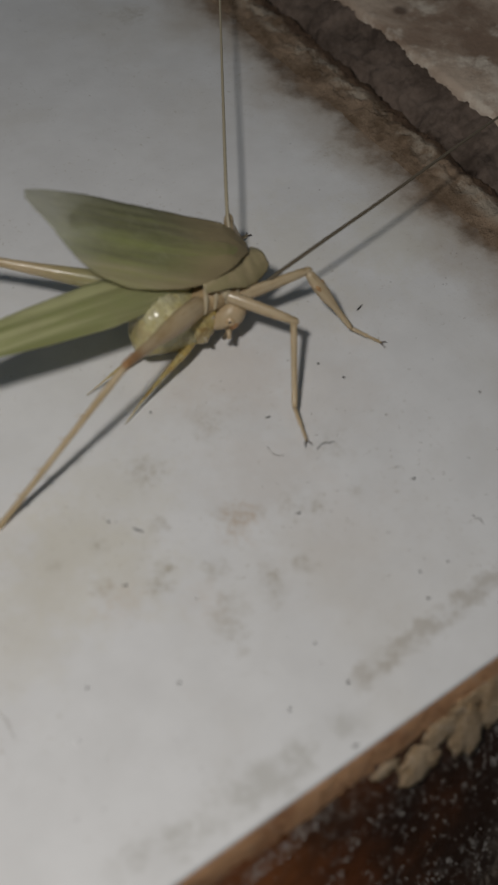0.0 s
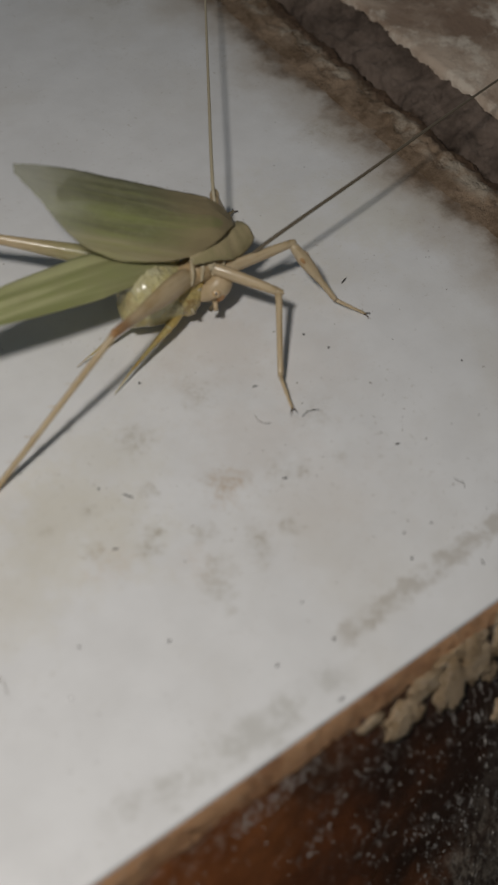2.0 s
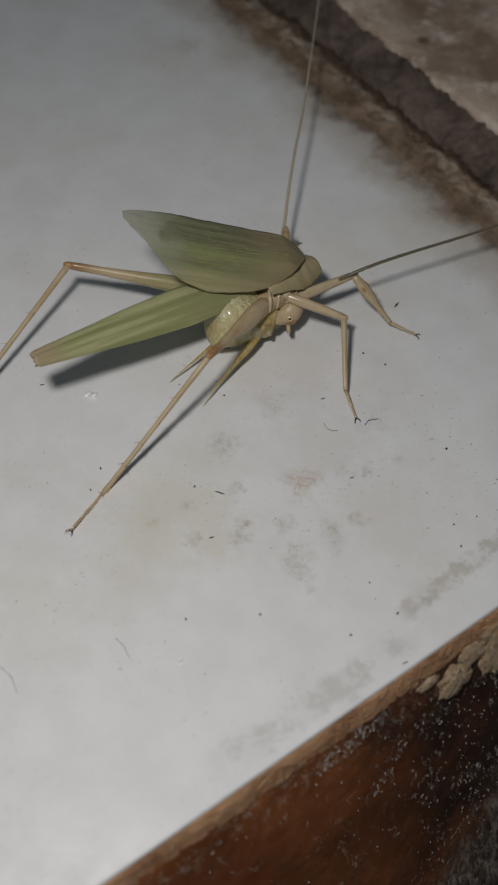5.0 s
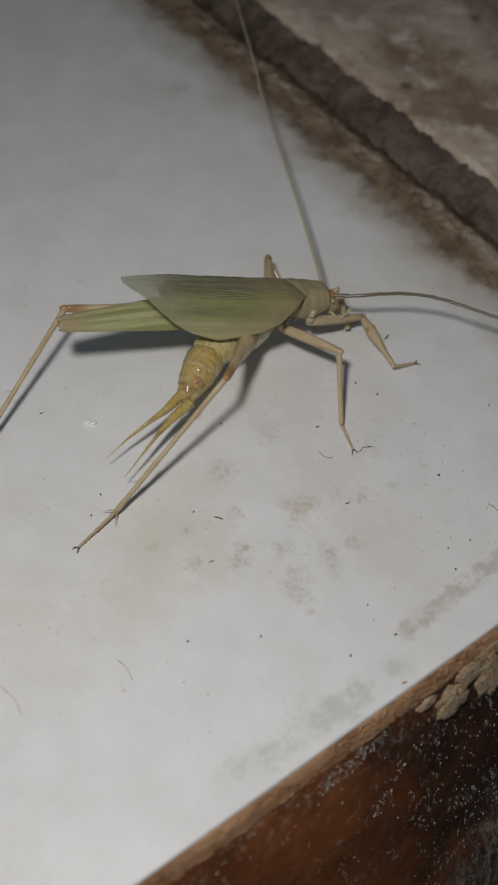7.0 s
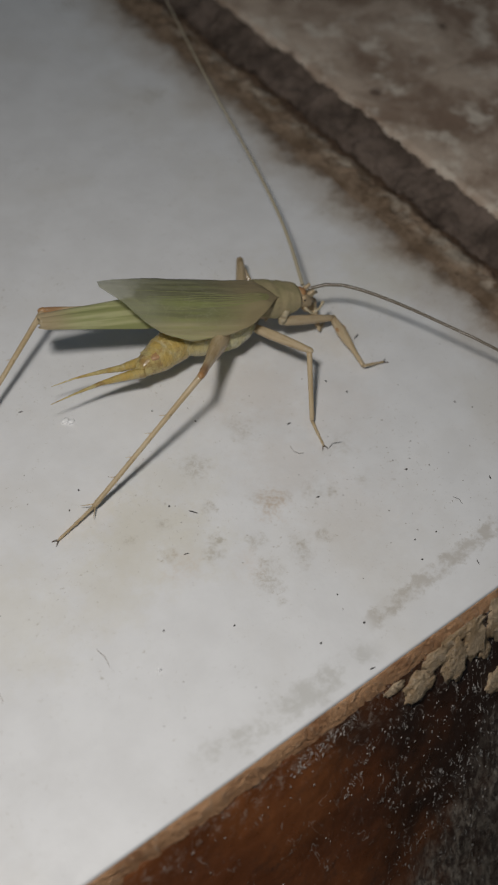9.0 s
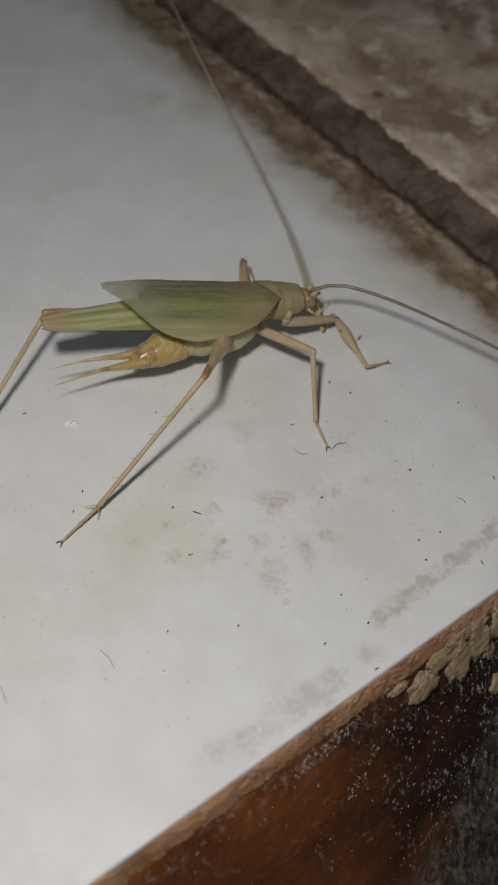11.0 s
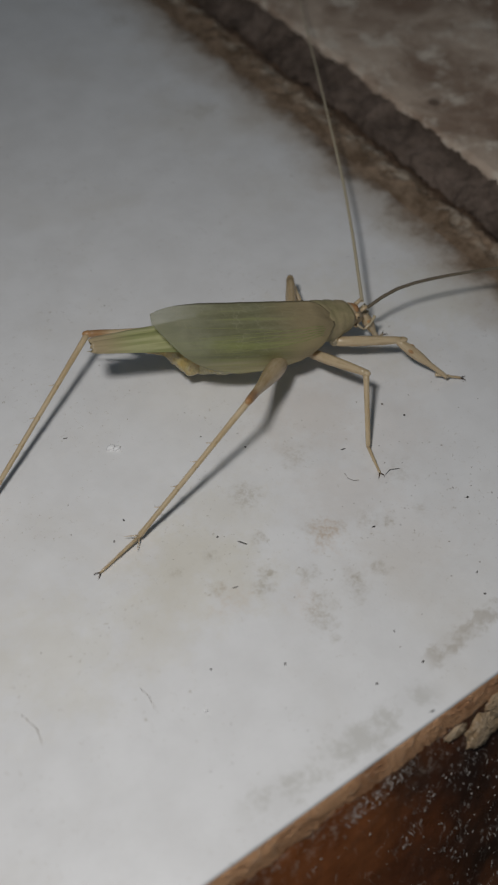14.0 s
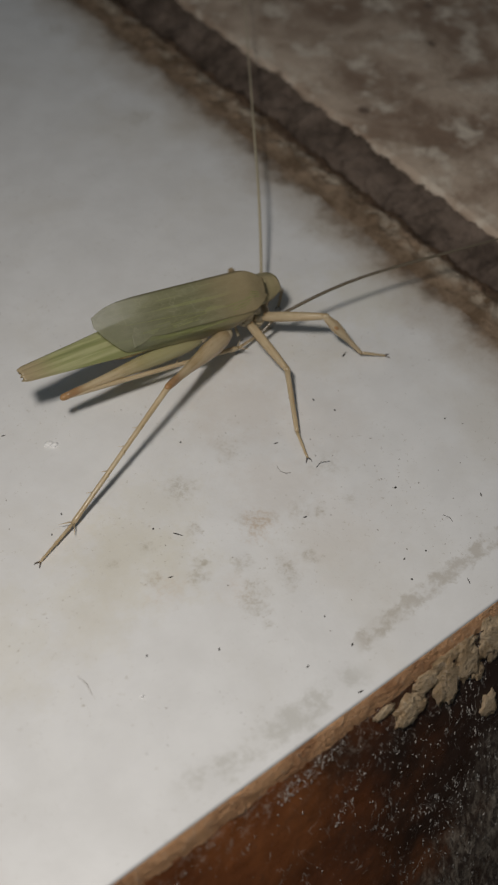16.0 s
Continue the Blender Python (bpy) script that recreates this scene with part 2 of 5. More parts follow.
def plain(name, a, b, scale, rough=0.6, sheer=0.0, relief=0.00002, clear=0.0, spec=0.5, coat=0.0):
    n = Nodes(name)
    grain = n.noise(scale, 5, 0.6)
    color = n.mix(n.steps(grain, 0.3, 0.7), a, b)
    return n.surface(color, rough, n.bump(n.noise(scale * 3, 5), relief, 0.6), sheer=sheer, clear=clear, spec=spec, coat=coat)


def leg_skin(name, knee=None, green=False):
    """Translucent grooved leg skin; with knee, it turns brown so far along the thigh; green tints its upper part."""
    n = Nodes(name)
    grain, grooves = n.noise(900, 5, 0.6), n.noise(1, 4, 0.6, 0.2, n.stretch(160, 2000, 2000))
    color = n.mix(n.steps(grain, 0.3, 0.7), (0.62, 0.48, 0.28), (0.70, 0.57, 0.37))
    # highlights along the leg, painted in as pale streaks
    color = n.mix(n.steps(grooves, 0.42, 0.62, (0, 0.7)), color, (0.80, 0.67, 0.46))
    color = n.mix(n.steps(grooves, 0.44, 0.32, (0, 0.4)), color, (0.50, 0.34, 0.18))
    if green:
        color = n.mix(n.steps(n.axes()[0], 0.014, 0.006, (0, 0.7)), color, (0.44, 0.45, 0.22))
    if knee:
        color = n.mix(n.steps(n.math("MULTIPLY_ADD", grain, 0.002, n.axes()[0]), (knee - 2.2) * MM, knee * MM, (0, 0.8)), color, (0.45, 0.235, 0.10))
    return n.surface(color, 0.25, n.bump(grooves, 0.00010, 0.5, n.bump(n.noise(2700, 5), 0.00002, 0.6)), sheer=0.38, coat=0.6)


def hind_skin(knee, green=False):
    return leg_skin("green_hind_leg_skin" if green else "hind_leg_skin", knee, green)


def wing_membrane():
    n = Nodes("forewing_membrane")
    ax = n.axes()
    veins = n.noise(1, 4, 0.55, 0.3, n.stretch(90, 1500, 1500))
    net = n.cells(1, "DISTANCE_TO_EDGE", n.stretch(900, 1900, 1900))
    broad, patch = n.noise(150, 4, 0.6), n.noise(420, 5, 0.65)
    color = n.mix(n.steps(veins, 0.35, 0.65), (0.272, 0.270, 0.150), (0.350, 0.345, 0.205))
    color = n.mix(n.steps(patch, 0.45, 0.7, (0, 0.35)), color, (0.42, 0.41, 0.27))
    # pale tan side field below the bend, green along it
    side = n.steps(n.math("MULTIPLY_ADD", broad, 0.0014, ax[2]), -0.0004, -0.0018)
    color = n.mix(n.math("MULTIPLY", side, 0.9), color, n.mix(n.steps(veins, 0.4, 0.6), (0.53, 0.49, 0.28), (0.66, 0.60, 0.38)))
    shoulder = n.math("MULTIPLY", n.steps(ax[1], -0.0010, -0.0022), n.steps(ax[2], -0.0026, -0.0012))
    color = n.mix(n.math("MULTIPLY", shoulder, n.steps(veins, 0.38, 0.58, (0.15, 0.65))), color, (0.36, 0.40, 0.14))
    # long yellow-green veins through the middle, a whitish film behind
    streaks = n.noise(1, 3, 0.5, 0.15, n.stretch(45, 2300, 2300))
    middle = n.math("MULTIPLY", n.steps(ax[0], -0.0020, -0.0060), n.steps(ax[0], -0.0165, -0.0110))
    color = n.mix(n.math("MULTIPLY", middle, n.steps(streaks, 0.54, 0.62, (0, 0.4))), color, (0.50, 0.53, 0.22))
    color = n.mix(n.steps(n.math("MULTIPLY_ADD", patch, 0.006, ax[0]), -0.0085, -0.0145, (0, 0.55)), color, (0.52, 0.52, 0.40))
    # a fine pale net of cross veins
    mesh = n.math("MULTIPLY", n.steps(net, 0.05, 0.015), n.steps(patch, 0.40, 0.62, (0.06, 0.32)))
    color = n.mix(mesh, color, (0.56, 0.54, 0.37))
    # tan towards the root
    color = n.mix(n.steps(n.math("MULTIPLY_ADD", broad, 0.005, ax[0]), -0.0070, 0.0005, (0, 0.8)), color, (0.50, 0.40, 0.24))
    rim = n.steps(ax[1], 0.00238, 0.00262)
    color = n.mix(n.math("MULTIPLY", rim, 0.6), color, (0.10, 0.085, 0.04))
    relief = n.bump(veins, 0.00012, 0.4, n.bump(net, 0.00015, 0.5))
    clear = n.steps(n.math("MULTIPLY_ADD", broad, 0.008, ax[0]), -0.007, -0.016, (0.10, 0.52))
    return n.surface(color, 0.33, relief, sheer=0.40, clear=clear, spec=0.4)


def fan_membrane():
    n = Nodes("hindwing_membrane")
    ax = n.axes()
    veins = n.noise(1, 3, 0.5, 0.1, n.stretch(50, 1300, 1300))
    color = n.mix(n.steps(veins, 0.40, 0.60), (0.36, 0.38, 0.165), (0.54, 0.54, 0.29))
    color = n.mix(n.steps(n.noise(300, 5, 0.6), 0.45, 0.7, (0, 0.4)), color, (0.40, 0.37, 0.21))
    color = n.mix(n.steps(ax[0], -0.0215, -0.0265, (0, 0.75)), color, (0.52, 0.39, 0.26))
    color = n.mix(n.steps(ax[0], -0.010, -0.002, (0, 0.6)), color, (0.38, 0.36, 0.20))
    return n.surface(color, 0.36, n.bump(veins, 0.00015, 0.4), sheer=0.3, spec=0.45)


def belly_skin(name, pale, yellow, brown):
    """Soft wet skin: two ground colours and, as much as brown says, brown blotches."""
    n = Nodes(name)
    blotch = n.noise(420, 6, 0.65)
    color = n.mix(n.steps(blotch, 0.35, 0.65), yellow, pale)
    color = n.mix(n.steps(n.noise(500, 6, 0.7), 0.50, 0.66, (0, brown)), color, (0.40, 0.23, 0.07))
    color = n.mix(n.steps(n.noise(1, 4, 0.6, 0.2, n.stretch(1100, 300, 300)), 0.56, 0.72, (0, 0.4)), color, (0.80, 0.77, 0.58))
    crease = n.math("ABSOLUTE", n.math("SUBTRACT", n.noise(1, 4, 0.7, 0.6, n.stretch(900, 260, 260)), 0.5))
    color = n.mix(n.steps(crease, 0.016, 0.003, (0, 0.45)), color, (0.36, 0.27, 0.10))
    return n.surface(color, 0.16, n.bump(n.noise(1500, 5, 0.65), 0.0005, 0.9, n.bump(crease, 0.0006, 0.5)), sheer=0.22, spec=0.7, coat=0.8)


WHITE, BROWN, CLAY, GRIME, STONE, MORTAR = white_glaze(), brown_glaze(), terracotta(), grime(), beige_stone(), mortar()
SKIN = leg_skin("pale_leg_skin")
KNEE = plain("brown_knee_skin", (0.38, 0.20, 0.08), (0.50, 0.30, 0.14), 1500, 0.4, 0.1)
CHEST = plain("chest_skin", (0.54, 0.38, 0.20), (0.66, 0.52, 0.31), 700, 0.3, 0.25, relief=0.0001)
SADDLE = plain("saddle_skin", (0.39, 0.345, 0.18), (0.52, 0.43, 0.25), 520, 0.38, 0.25, relief=0.00012)
FACE = plain("face_skin", (0.50, 0.38, 0.22), (0.60, 0.47, 0.30), 800, 0.38, 0.15)
CROWN = plain("orange_crown_skin", (0.40, 0.20, 0.08), (0.50, 0.28, 0.13), 1200, 0.4, 0.1)
PALE = plain("glassy_joint_skin", (0.62, 0.52, 0.34), (0.74, 0.65, 0.46), 1500, 0.18, 0.3, spec=0.7)
EYE = plain("eye_facets", (0.50, 0.35, 0.19), (0.58, 0.44, 0.27), 3000, 0.25)
PUPIL = plain("dark_pupil", (0.012, 0.010, 0.008), (0.02, 0.016, 0.012), 3000, 0.25)
FEELER = Nodes("antenna_skin").surface((0.46, 0.40, 0.28), 0.4)
FEELER_DARK = Nodes("dark_antenna_skin").surface((0.14, 0.115, 0.08), 0.28)
CLAW = plain("dark_claw", (0.05, 0.03, 0.02), (0.12, 0.07, 0.04), 3000, 0.4)
DIRT = plain("black_dirt", (0.015, 0.013, 0.011), (0.05, 0.043, 0.036), 4000, 0.8)
HAIR = plain("grey_fibre", (0.22, 0.20, 0.17), (0.40, 0.36, 0.32), 4000, 0.7)
LIME = plain("white_lime", (0.46, 0.42, 0.37), (0.68, 0.64, 0.60), 2500, 0.7, spec=0.4)
# lime whitened so that its colour carries a glint
GLINT = plain("glint_white_lime", (0.85, 0.85, 0.84), (0.92, 0.92, 0.92), 2500, 0.12, spec=0.8)
TEGMEN, FAN = wing_membrane(), fan_membrane()
BELLY_PALE = belly_skin("pale_abdomen_skin", (0.82, 0.78, 0.50), (0.75, 0.68, 0.32), 0.15)
BELLY = belly_skin("abdomen_skin", (0.74, 0.63, 0.28), (0.70, 0.49, 0.13), 0.85)
BELLY_MID = belly_skin("middle_abdomen_skin", (0.80, 0.73, 0.40), (0.74, 0.61, 0.24), 0.4)
VEIN = plain("wing_vein", (0.28, 0.31, 0.11), (0.36, 0.37, 0.16), 900, 0.35, 0.2)


# ---- building ----
def finish(name, bm, material, smooth=True, scale=MM):
    """A mesh object from a bmesh drawn in millimetres."""
    bmesh.ops.scale(bm, vec=(scale,) * 3, verts=bm.verts)
    bmesh.ops.recalc_face_normals(bm, faces=bm.faces)
    data = bpy.data.meshes.new(name)
    bm.to_mesh(data)
    bm.free()
    if smooth:
        data.polygons.foreach_set("use_smooth", [p.loop_total < 5 for p in data.polygons])
    data.materials.append(material)
    return new(name, data)


def part(name, bm, material, parent, label="", smooth=True):
    ob = finish(name, bm, material, smooth)
    ob.parent = parent
    if label:
        tagged(ob, label)
    return ob


def rough_at(x, y, z, size, seed=0.0):
    """Smooth noise about zero at a place in millimetres, with lumps of that size."""
    return noise.fractal((x / size + seed, y / size, z / size), 0.6, 2.1, 4)


def sheet(us, vs, place):
    """A grid over the values us and vs, each corner put by place(u, v)."""
    bm = bmesh.new()
    rows = [[bm.verts.new(place(u, v)) for v in vs] for u in us]
    for a, b in zip(rows, rows[1:]):
        for k in range(len(vs) - 1):
            bm.faces.new((a[k], b[k], b[k + 1], a[k + 1]))
    return bm


def spaced(*runs):
    """Runs of (start, end, count), joined."""
    out = []
    for a, b, n in runs:
        out += [a + (b - a) * k / n for k in range(n)]
    return out + [runs[-1][1]]


def loft(bm, rings, sides=12, caps=True):
    """A skin over rings of (centre, half width, half height), across the x axis."""
    fine = [rings[0]]
    for a, b in zip(rings, rings[1:]):
        count = max(1, int((Vector(b[0]) - Vector(a[0])).length / 0.45))
        for k in range(1, count + 1):
            u = k / count
            fine.append((Vector(a[0]).lerp(Vector(b[0]), u), a[1] + (b[1] - a[1]) * u, a[2] + (b[2] - a[2]) * u))
    made = []
    for c, w, h in fine:
        made.append([bm.verts.new((c[0], c[1] + w * math.cos(a), c[2] + h * math.sin(a)))
                     for a in (2 * math.pi * k / sides for k in range(sides))])
    for a, b in zip(made, made[1:]):
        for k in range(sides):
            bm.faces.new((a[k], a[(k + 1) % sides], b[(k + 1) % sides], b[k]))
    if caps:
        bm.faces.new(made[0])
        bm.faces.new(made[-1][::-1])
    return bm


def rod(bm, a, b, ra, rb, sides=6, caps=True):
    """A thin tapered rod from a to b."""
    a, b = Vector(a), Vector(b)
    q = (b - a).to_track_quat("X", "Z")
    made = []
    count = max(1, int((b - a).length / 0.4))
    for c, r in ((a.lerp(b, k / count), ra + (rb - ra) * k / count) for k in range(count + 1)):
        made.append([bm.verts.new(c + q @ Vector((0, r * math.cos(2 * math.pi * k / sides), r * math.sin(2 * math.pi * k / sides))))
                     for k in range(sides)])
    for p, n in zip(made, made[1:]):
        for k in range(sides):
            bm.faces.new((p[k], p[(k + 1) % sides], n[(k + 1) % sides], n[k]))
    if caps:
        bm.faces.new(made[0])
        bm.faces.new(made[-1][::-1])
    return bm


def ball(bm, c, rx, ry, rz, detail=2):
    got = bmesh.ops.create_icosphere(bm, subdivisions=detail, radius=1.0)
    for v in got["verts"]:
        v.co = Vector((c[0] + v.co.x * rx, c[1] + v.co.y * ry, c[2] + v.co.z * rz))
    return bm


# ---- the step: a white tile, its broken edge and brown face, the joint and a stone tile ----
def slab(x0, x1, y0, y1, top, bottom, round_off, step):
    """A tile with rounded upper edges and a slightly wavy top."""
    xs = spaced((x0, x0 + round_off, 3), (x0 + round_off, x1 - round_off, max(2, int((x1 - x0) / step))), (x1 - round_off, x1, 3))
    ys = spaced((y0, y0 + round_off, 3), (y0 + round_off, y1 - round_off, max(2, int((y1 - y0) / step))), (y1 - round_off, y1, 3))

    def place(x, y):
        d = min(x - x0, x1 - x, y - y0, y1 - y)
        fall = 0.0 if d >= round_off else round_off - math.sqrt(max(0.0, round_off ** 2 - (round_off - d) ** 2))
        return (x, y, top - fall)

    bm = sheet(xs, ys, place)
    edges = [e for e in bm.edges if e.is_boundary]
    got = bmesh.ops.extrude_edge_only(bm, edges=edges)
    for v in (g for g in got["geom"] if isinstance(g, bmesh.types.BMVert)):
        v.co.z = bottom
    return bm


def build_step():
    bed = bmesh.new()
    bmesh.ops.create_cube(bed, size=1.0)
    for v in bed.verts:
        v.co = Vector((-260 + (v.co.x + 0.5) * 640, -21 + (v.co.y + 0.5) * 330, -12 + (v.co.z - 0.5) * 160))
    floor = tagged(finish("floor", bed, MORTAR, False), "cement bed of a step under white and beige tiles", "floor", kind="structure")
    part("tile", slab(-256, 42.5, -21.7, 279, 0.0, -11.9, 0.3, 8), WHITE, floor, "stained white glazed tile")
    part("tile", slab(55.4, 362, -21.7, 279, 1.0, -11.9, 0.9, 8), STONE, floor, "mottled beige stone tile with pits")

    def crust(x, y):
        base = np.interp(x, (41.0, 41.8, 44.0, 46.0, 47.6, 49.0, 49.7, 50.3, 51, 53, 55.4, 57.8), (-0.12, 0.03, 0.35, 0.3, -0.5, -1.5, -4.2, -3.0, -1.9, -1.1, 0.3, -0.6))
        body = min(1.0, max(0.0, (x - 41.6) / 3)) * min(1.0, max(0.0, (57.8 - x) / 2.5))
        return (x + 0.8 * body * rough_at(x, y, 3, 6.0), y, base + body * (0.55 * rough_at(x, y, 0, 4.0) + 0.30 * rough_at(x, y, 5, 1.3)))

    joint = sheet(spaced((41.0, 47.5, 24), (47.5, 51, 28), (51, 57.8, 30)), spaced((-21.5, 110, 420), (110, 279, 60)), crust)
    tagged(finish("joint", joint, GRIME), "wide tile joint full of dark brown grime", "joint", kind="structure")

    xs = spaced((-256, -62, 40), (-62, 30, 420), (30, 42.5, 20))

    def rim(x, s):
        y, z = np.interp(s, (0, 1, 2, 3, 4), (-21.45, -21.75, -22.1, -22.4, -22.75)), np.interp(s, (0, 1, 2, 3, 4), (-0.30, -0.35, -0.8, -1.4, -2.4))
        out = 0.14 * rough_at(x, y, z, 3.0) + 0.11 * rough_at(x, y, z, 0.5, 7.0)
        k = min(1.0, s)
        return (x, y - k * out, z - 0.3 * k * out)

    def face(x, z):
        y = -21.7 + 0.43 * z
        out = 0.14 * rough_at(x, y, z, 7.0, 3.0) + 0.03 * rough_at(x, y, z, 1.0, 9.0)
        lap = 0.45 if z > -2.15 else 0.0
        return (x, y - out + lap, z)

    riser = tagged(finish("step_riser", sheet(xs, spaced((-1.7, -40, 82), (-40, -62, 12)), face), BROWN),
                   "dark brown glazed face of the step, scratched and limed", "step", kind="structure")
    part("rim", sheet(xs, spaced((0, 4, 16)), rim), CLAY, riser, "chipped edge of bare orange terracotta")
    foot = sheet(spaced((-256, 362, 6)), (0, 1, 2, 3), lambda x, s: (x, (-48.4, -49.5, -49.5, -400)[s], (-62, -66, -172, -172)[s]))
    tagged(finish("lower_floor", foot, BROWN, False), "dark lower floor before the step", "floor", kind="structure")


build_step()


def face_point(x, z, out=0.0):
    return Vector((x, -21.7 + 0.43 * z - 0.92 * out, z + 0.39 * out))


def build_mortar_lumps():
    """Crumbs of mortar that stick to the face just under the rim."""
    for x, z, rx, rz, deep, seed in ((0.4, -5.6, 2.0, 1.55, 0.85, 1), (5.5, -5.6, 1.6, 2.7, 0.9, 2), (8.6, -4.9, 1.6, 2.4, 0.8, 3), (3.2, -4.0, 2.0, 1.1, 0.55, 6),
                                     (9.9, -7.2, 0.8, 1.1, 0.55, 4), (11.0, -12.3, 1.1, 1.5, 0.6, 5), (12.4, -4.4, 2.0, 2.3, 0.8, 8), (6.8, -3.0, 3.4, 0.8, 0.5, 9), (-2.6, -3.9, 1.2, 0.6, 0.4, 11)):
        bm = bmesh.new()
        bmesh.ops.create_icosphere(bm, subdivisions=4, radius=1.0)
        for v in bm.verts:
            k = 1 + 0.34 * rough_at(*(v.co * 1.5), 1.1, seed) + 0.12 * rough_at(*(v.co * 5), 1.1, seed)
            p = v.co * k
            p.y = max(-1.0, min(0.6, p.y * 1.3))
            v.co = face_point(x + p.x * rx * 1.08, z + 0.7 + p.z * rz, -p.y * deep * 0.62)
        tagged(finish("mortar_lump", bm, MORTAR), "sandy lump of dried mortar stuck under the tile edge", "mortar", "mortar lumps on the riser")
    rng = random.Random(4)
    bm = bmesh.new()
    for k in range(620):
        if k < 170:
            # a grainy patch under the rim
            q = rng.random()
            x, z = -16.5 + 8.5 * q + rng.gauss(0, 0.5), -4.2 + 1.4 * q + rng.gauss(0, 0.55)
        elif k < 230:
            # a slanting streak
            q = rng.random()
            x, z = -10.8 + 4.8 * q + rng.gauss(0, 0.25), -12.0 + 4.4 * q + rng.gauss(0, 0.35)
        elif k < 520:
            x, z = rng.gauss(2, 6.5), rng.gauss(-17, 7)
        else:
            x, z = rng.uniform(-45, 10), -3.0 - 26 * rng.random() ** 2.2
        if z > -2.7 or x > 18:
            continue
        r, lean, long = rng.uniform(0.02, 0.085), rng.uniform(-1.5, 1.5), rng.uniform(0.6, 3.2)
        got = bmesh.ops.create_icosphere(bm, subdivisions=1, radius=1.0)
        for v in got["verts"]:
            v.co = face_point(x + (v.co.x * 0.8 + v.co.z * lean) * r * rng.uniform(0.6, 1.5), z + v.co.z * r * long, 0.10 - v.co.y * r * 0.6)
    tagged(finish("lime_crumbs", bm, LIME), "white crumbs of lime scattered on the brown face", "crumbs", kind="stuff")


build_mortar_lumps()


# ---- the cricket ----
BASE = Vector((10.0, 20.0, 0.0))
cricket = tagged(new("cricket"), "pale green long-winged cricket standing on the white tile", "insect")
cricket.location = BASE * MM


def build_thorax():
    chest = loft(bmesh.new(), [((-4.4, 0, -1.2), 0.7, 0.5), ((-3.8, 0, -1.1), 1.2, 0.85), ((-2.6, 0, -0.9), 1.6, 1.2), ((-0.8, 0, -0.6), 1.8, 1.5),
                               ((1.2, 0, -0.4), 1.75, 1.55), ((3.2, 0, -0.1), 1.5, 1.4), ((4.4, 0, 0.1), 1.35, 1.3), ((4.9, 0, 0.1), 1.1, 1.1)], 22)
    for v in chest.verts:
        v.co.y *= 1 + 0.07 * math.sin(v.co.x * 3.4 + v.co.z * 1.6) + 0.07 * rough_at(*v.co, 1.0)
    thorax = part("thorax", chest, CHEST, cricket, "pale tan thorax")
    # slanting plates along the flank, two pairs of them over the leg roots
    for y in (-1, 1):
        for x, lean in ((-2.3, 0.9), (-1.2, 1.0), (0.2, 1.1), (1.3, 1.0)):
            ridge = bmesh.new()
            for k in range(14):
                u, w = k / 14, (k + 1) / 14
                a, b = ((x + lean * q - 0.5, y * (1.62 + 0.30 * math.sin(math.pi * q) - 0.25 * q), -1.5 + 2.3 * q) for q in (u, w))
                rod(ridge, a, b, 0.10 + 0.14 * math.sin(math.pi * u), 0.10 + 0.14 * math.sin(math.pi * w), 10, False)
            part("pleuron", ridge, PALE, thorax, "shiny slanting plate of the flank")

    # the saddle: a shield that wraps the front of the thorax, with a rounded lobe down each flank
    def shield(x, u):
        wide = np.interp(x, (-2.4, -1.2, 0.0, 1.5, 3.2, 4.6, 5.1), (2.45, 2.65, 2.7, 2.55, 2.2, 1.85, 1.7))
        tall = np.interp(x, (-2.4, -1.2, 0.0, 1.5, 3.2, 4.6, 5.1), (1.8, 2.2, 2.4, 2.35, 2.1, 1.85, 1.7))
        reach = np.interp(x, (-2.4, -1.2, 0.0, 0.8, 2.0, 3.6, 4.7, 5.1), (1.35, 1.5, 1.6, 1.75, 2.0, 2.0, 1.75, 1.55))
        a = u * reach
        crease = 0.03 * math.exp(-((x - 2.3) / 0.35) ** 2) + 0.015 * math.exp(-((x - 3.7) / 0.25) ** 2)
        r = 1 - crease + 0.018 * rough_at(x, u * 3, 0, 0.7)
        square = 1 + 0.10 * math.sin(2 * min(abs(a), 1.57)) ** 2
        return (x + 0.12 * u * u, wide * r * square * math.sin(a), 0.0 + tall * r * square * math.cos(a))

    plate = part("pronotum", sheet(spaced((-2.4, 5.1, 40)), spaced((-1.0, 1.0, 36)), shield), SADDLE, thorax, "greenish tan saddle-shaped neck plate")
    thick = plate.modifiers.new("thickness", "SOLIDIFY")
    thick.thickness = 0.00015
    return thorax


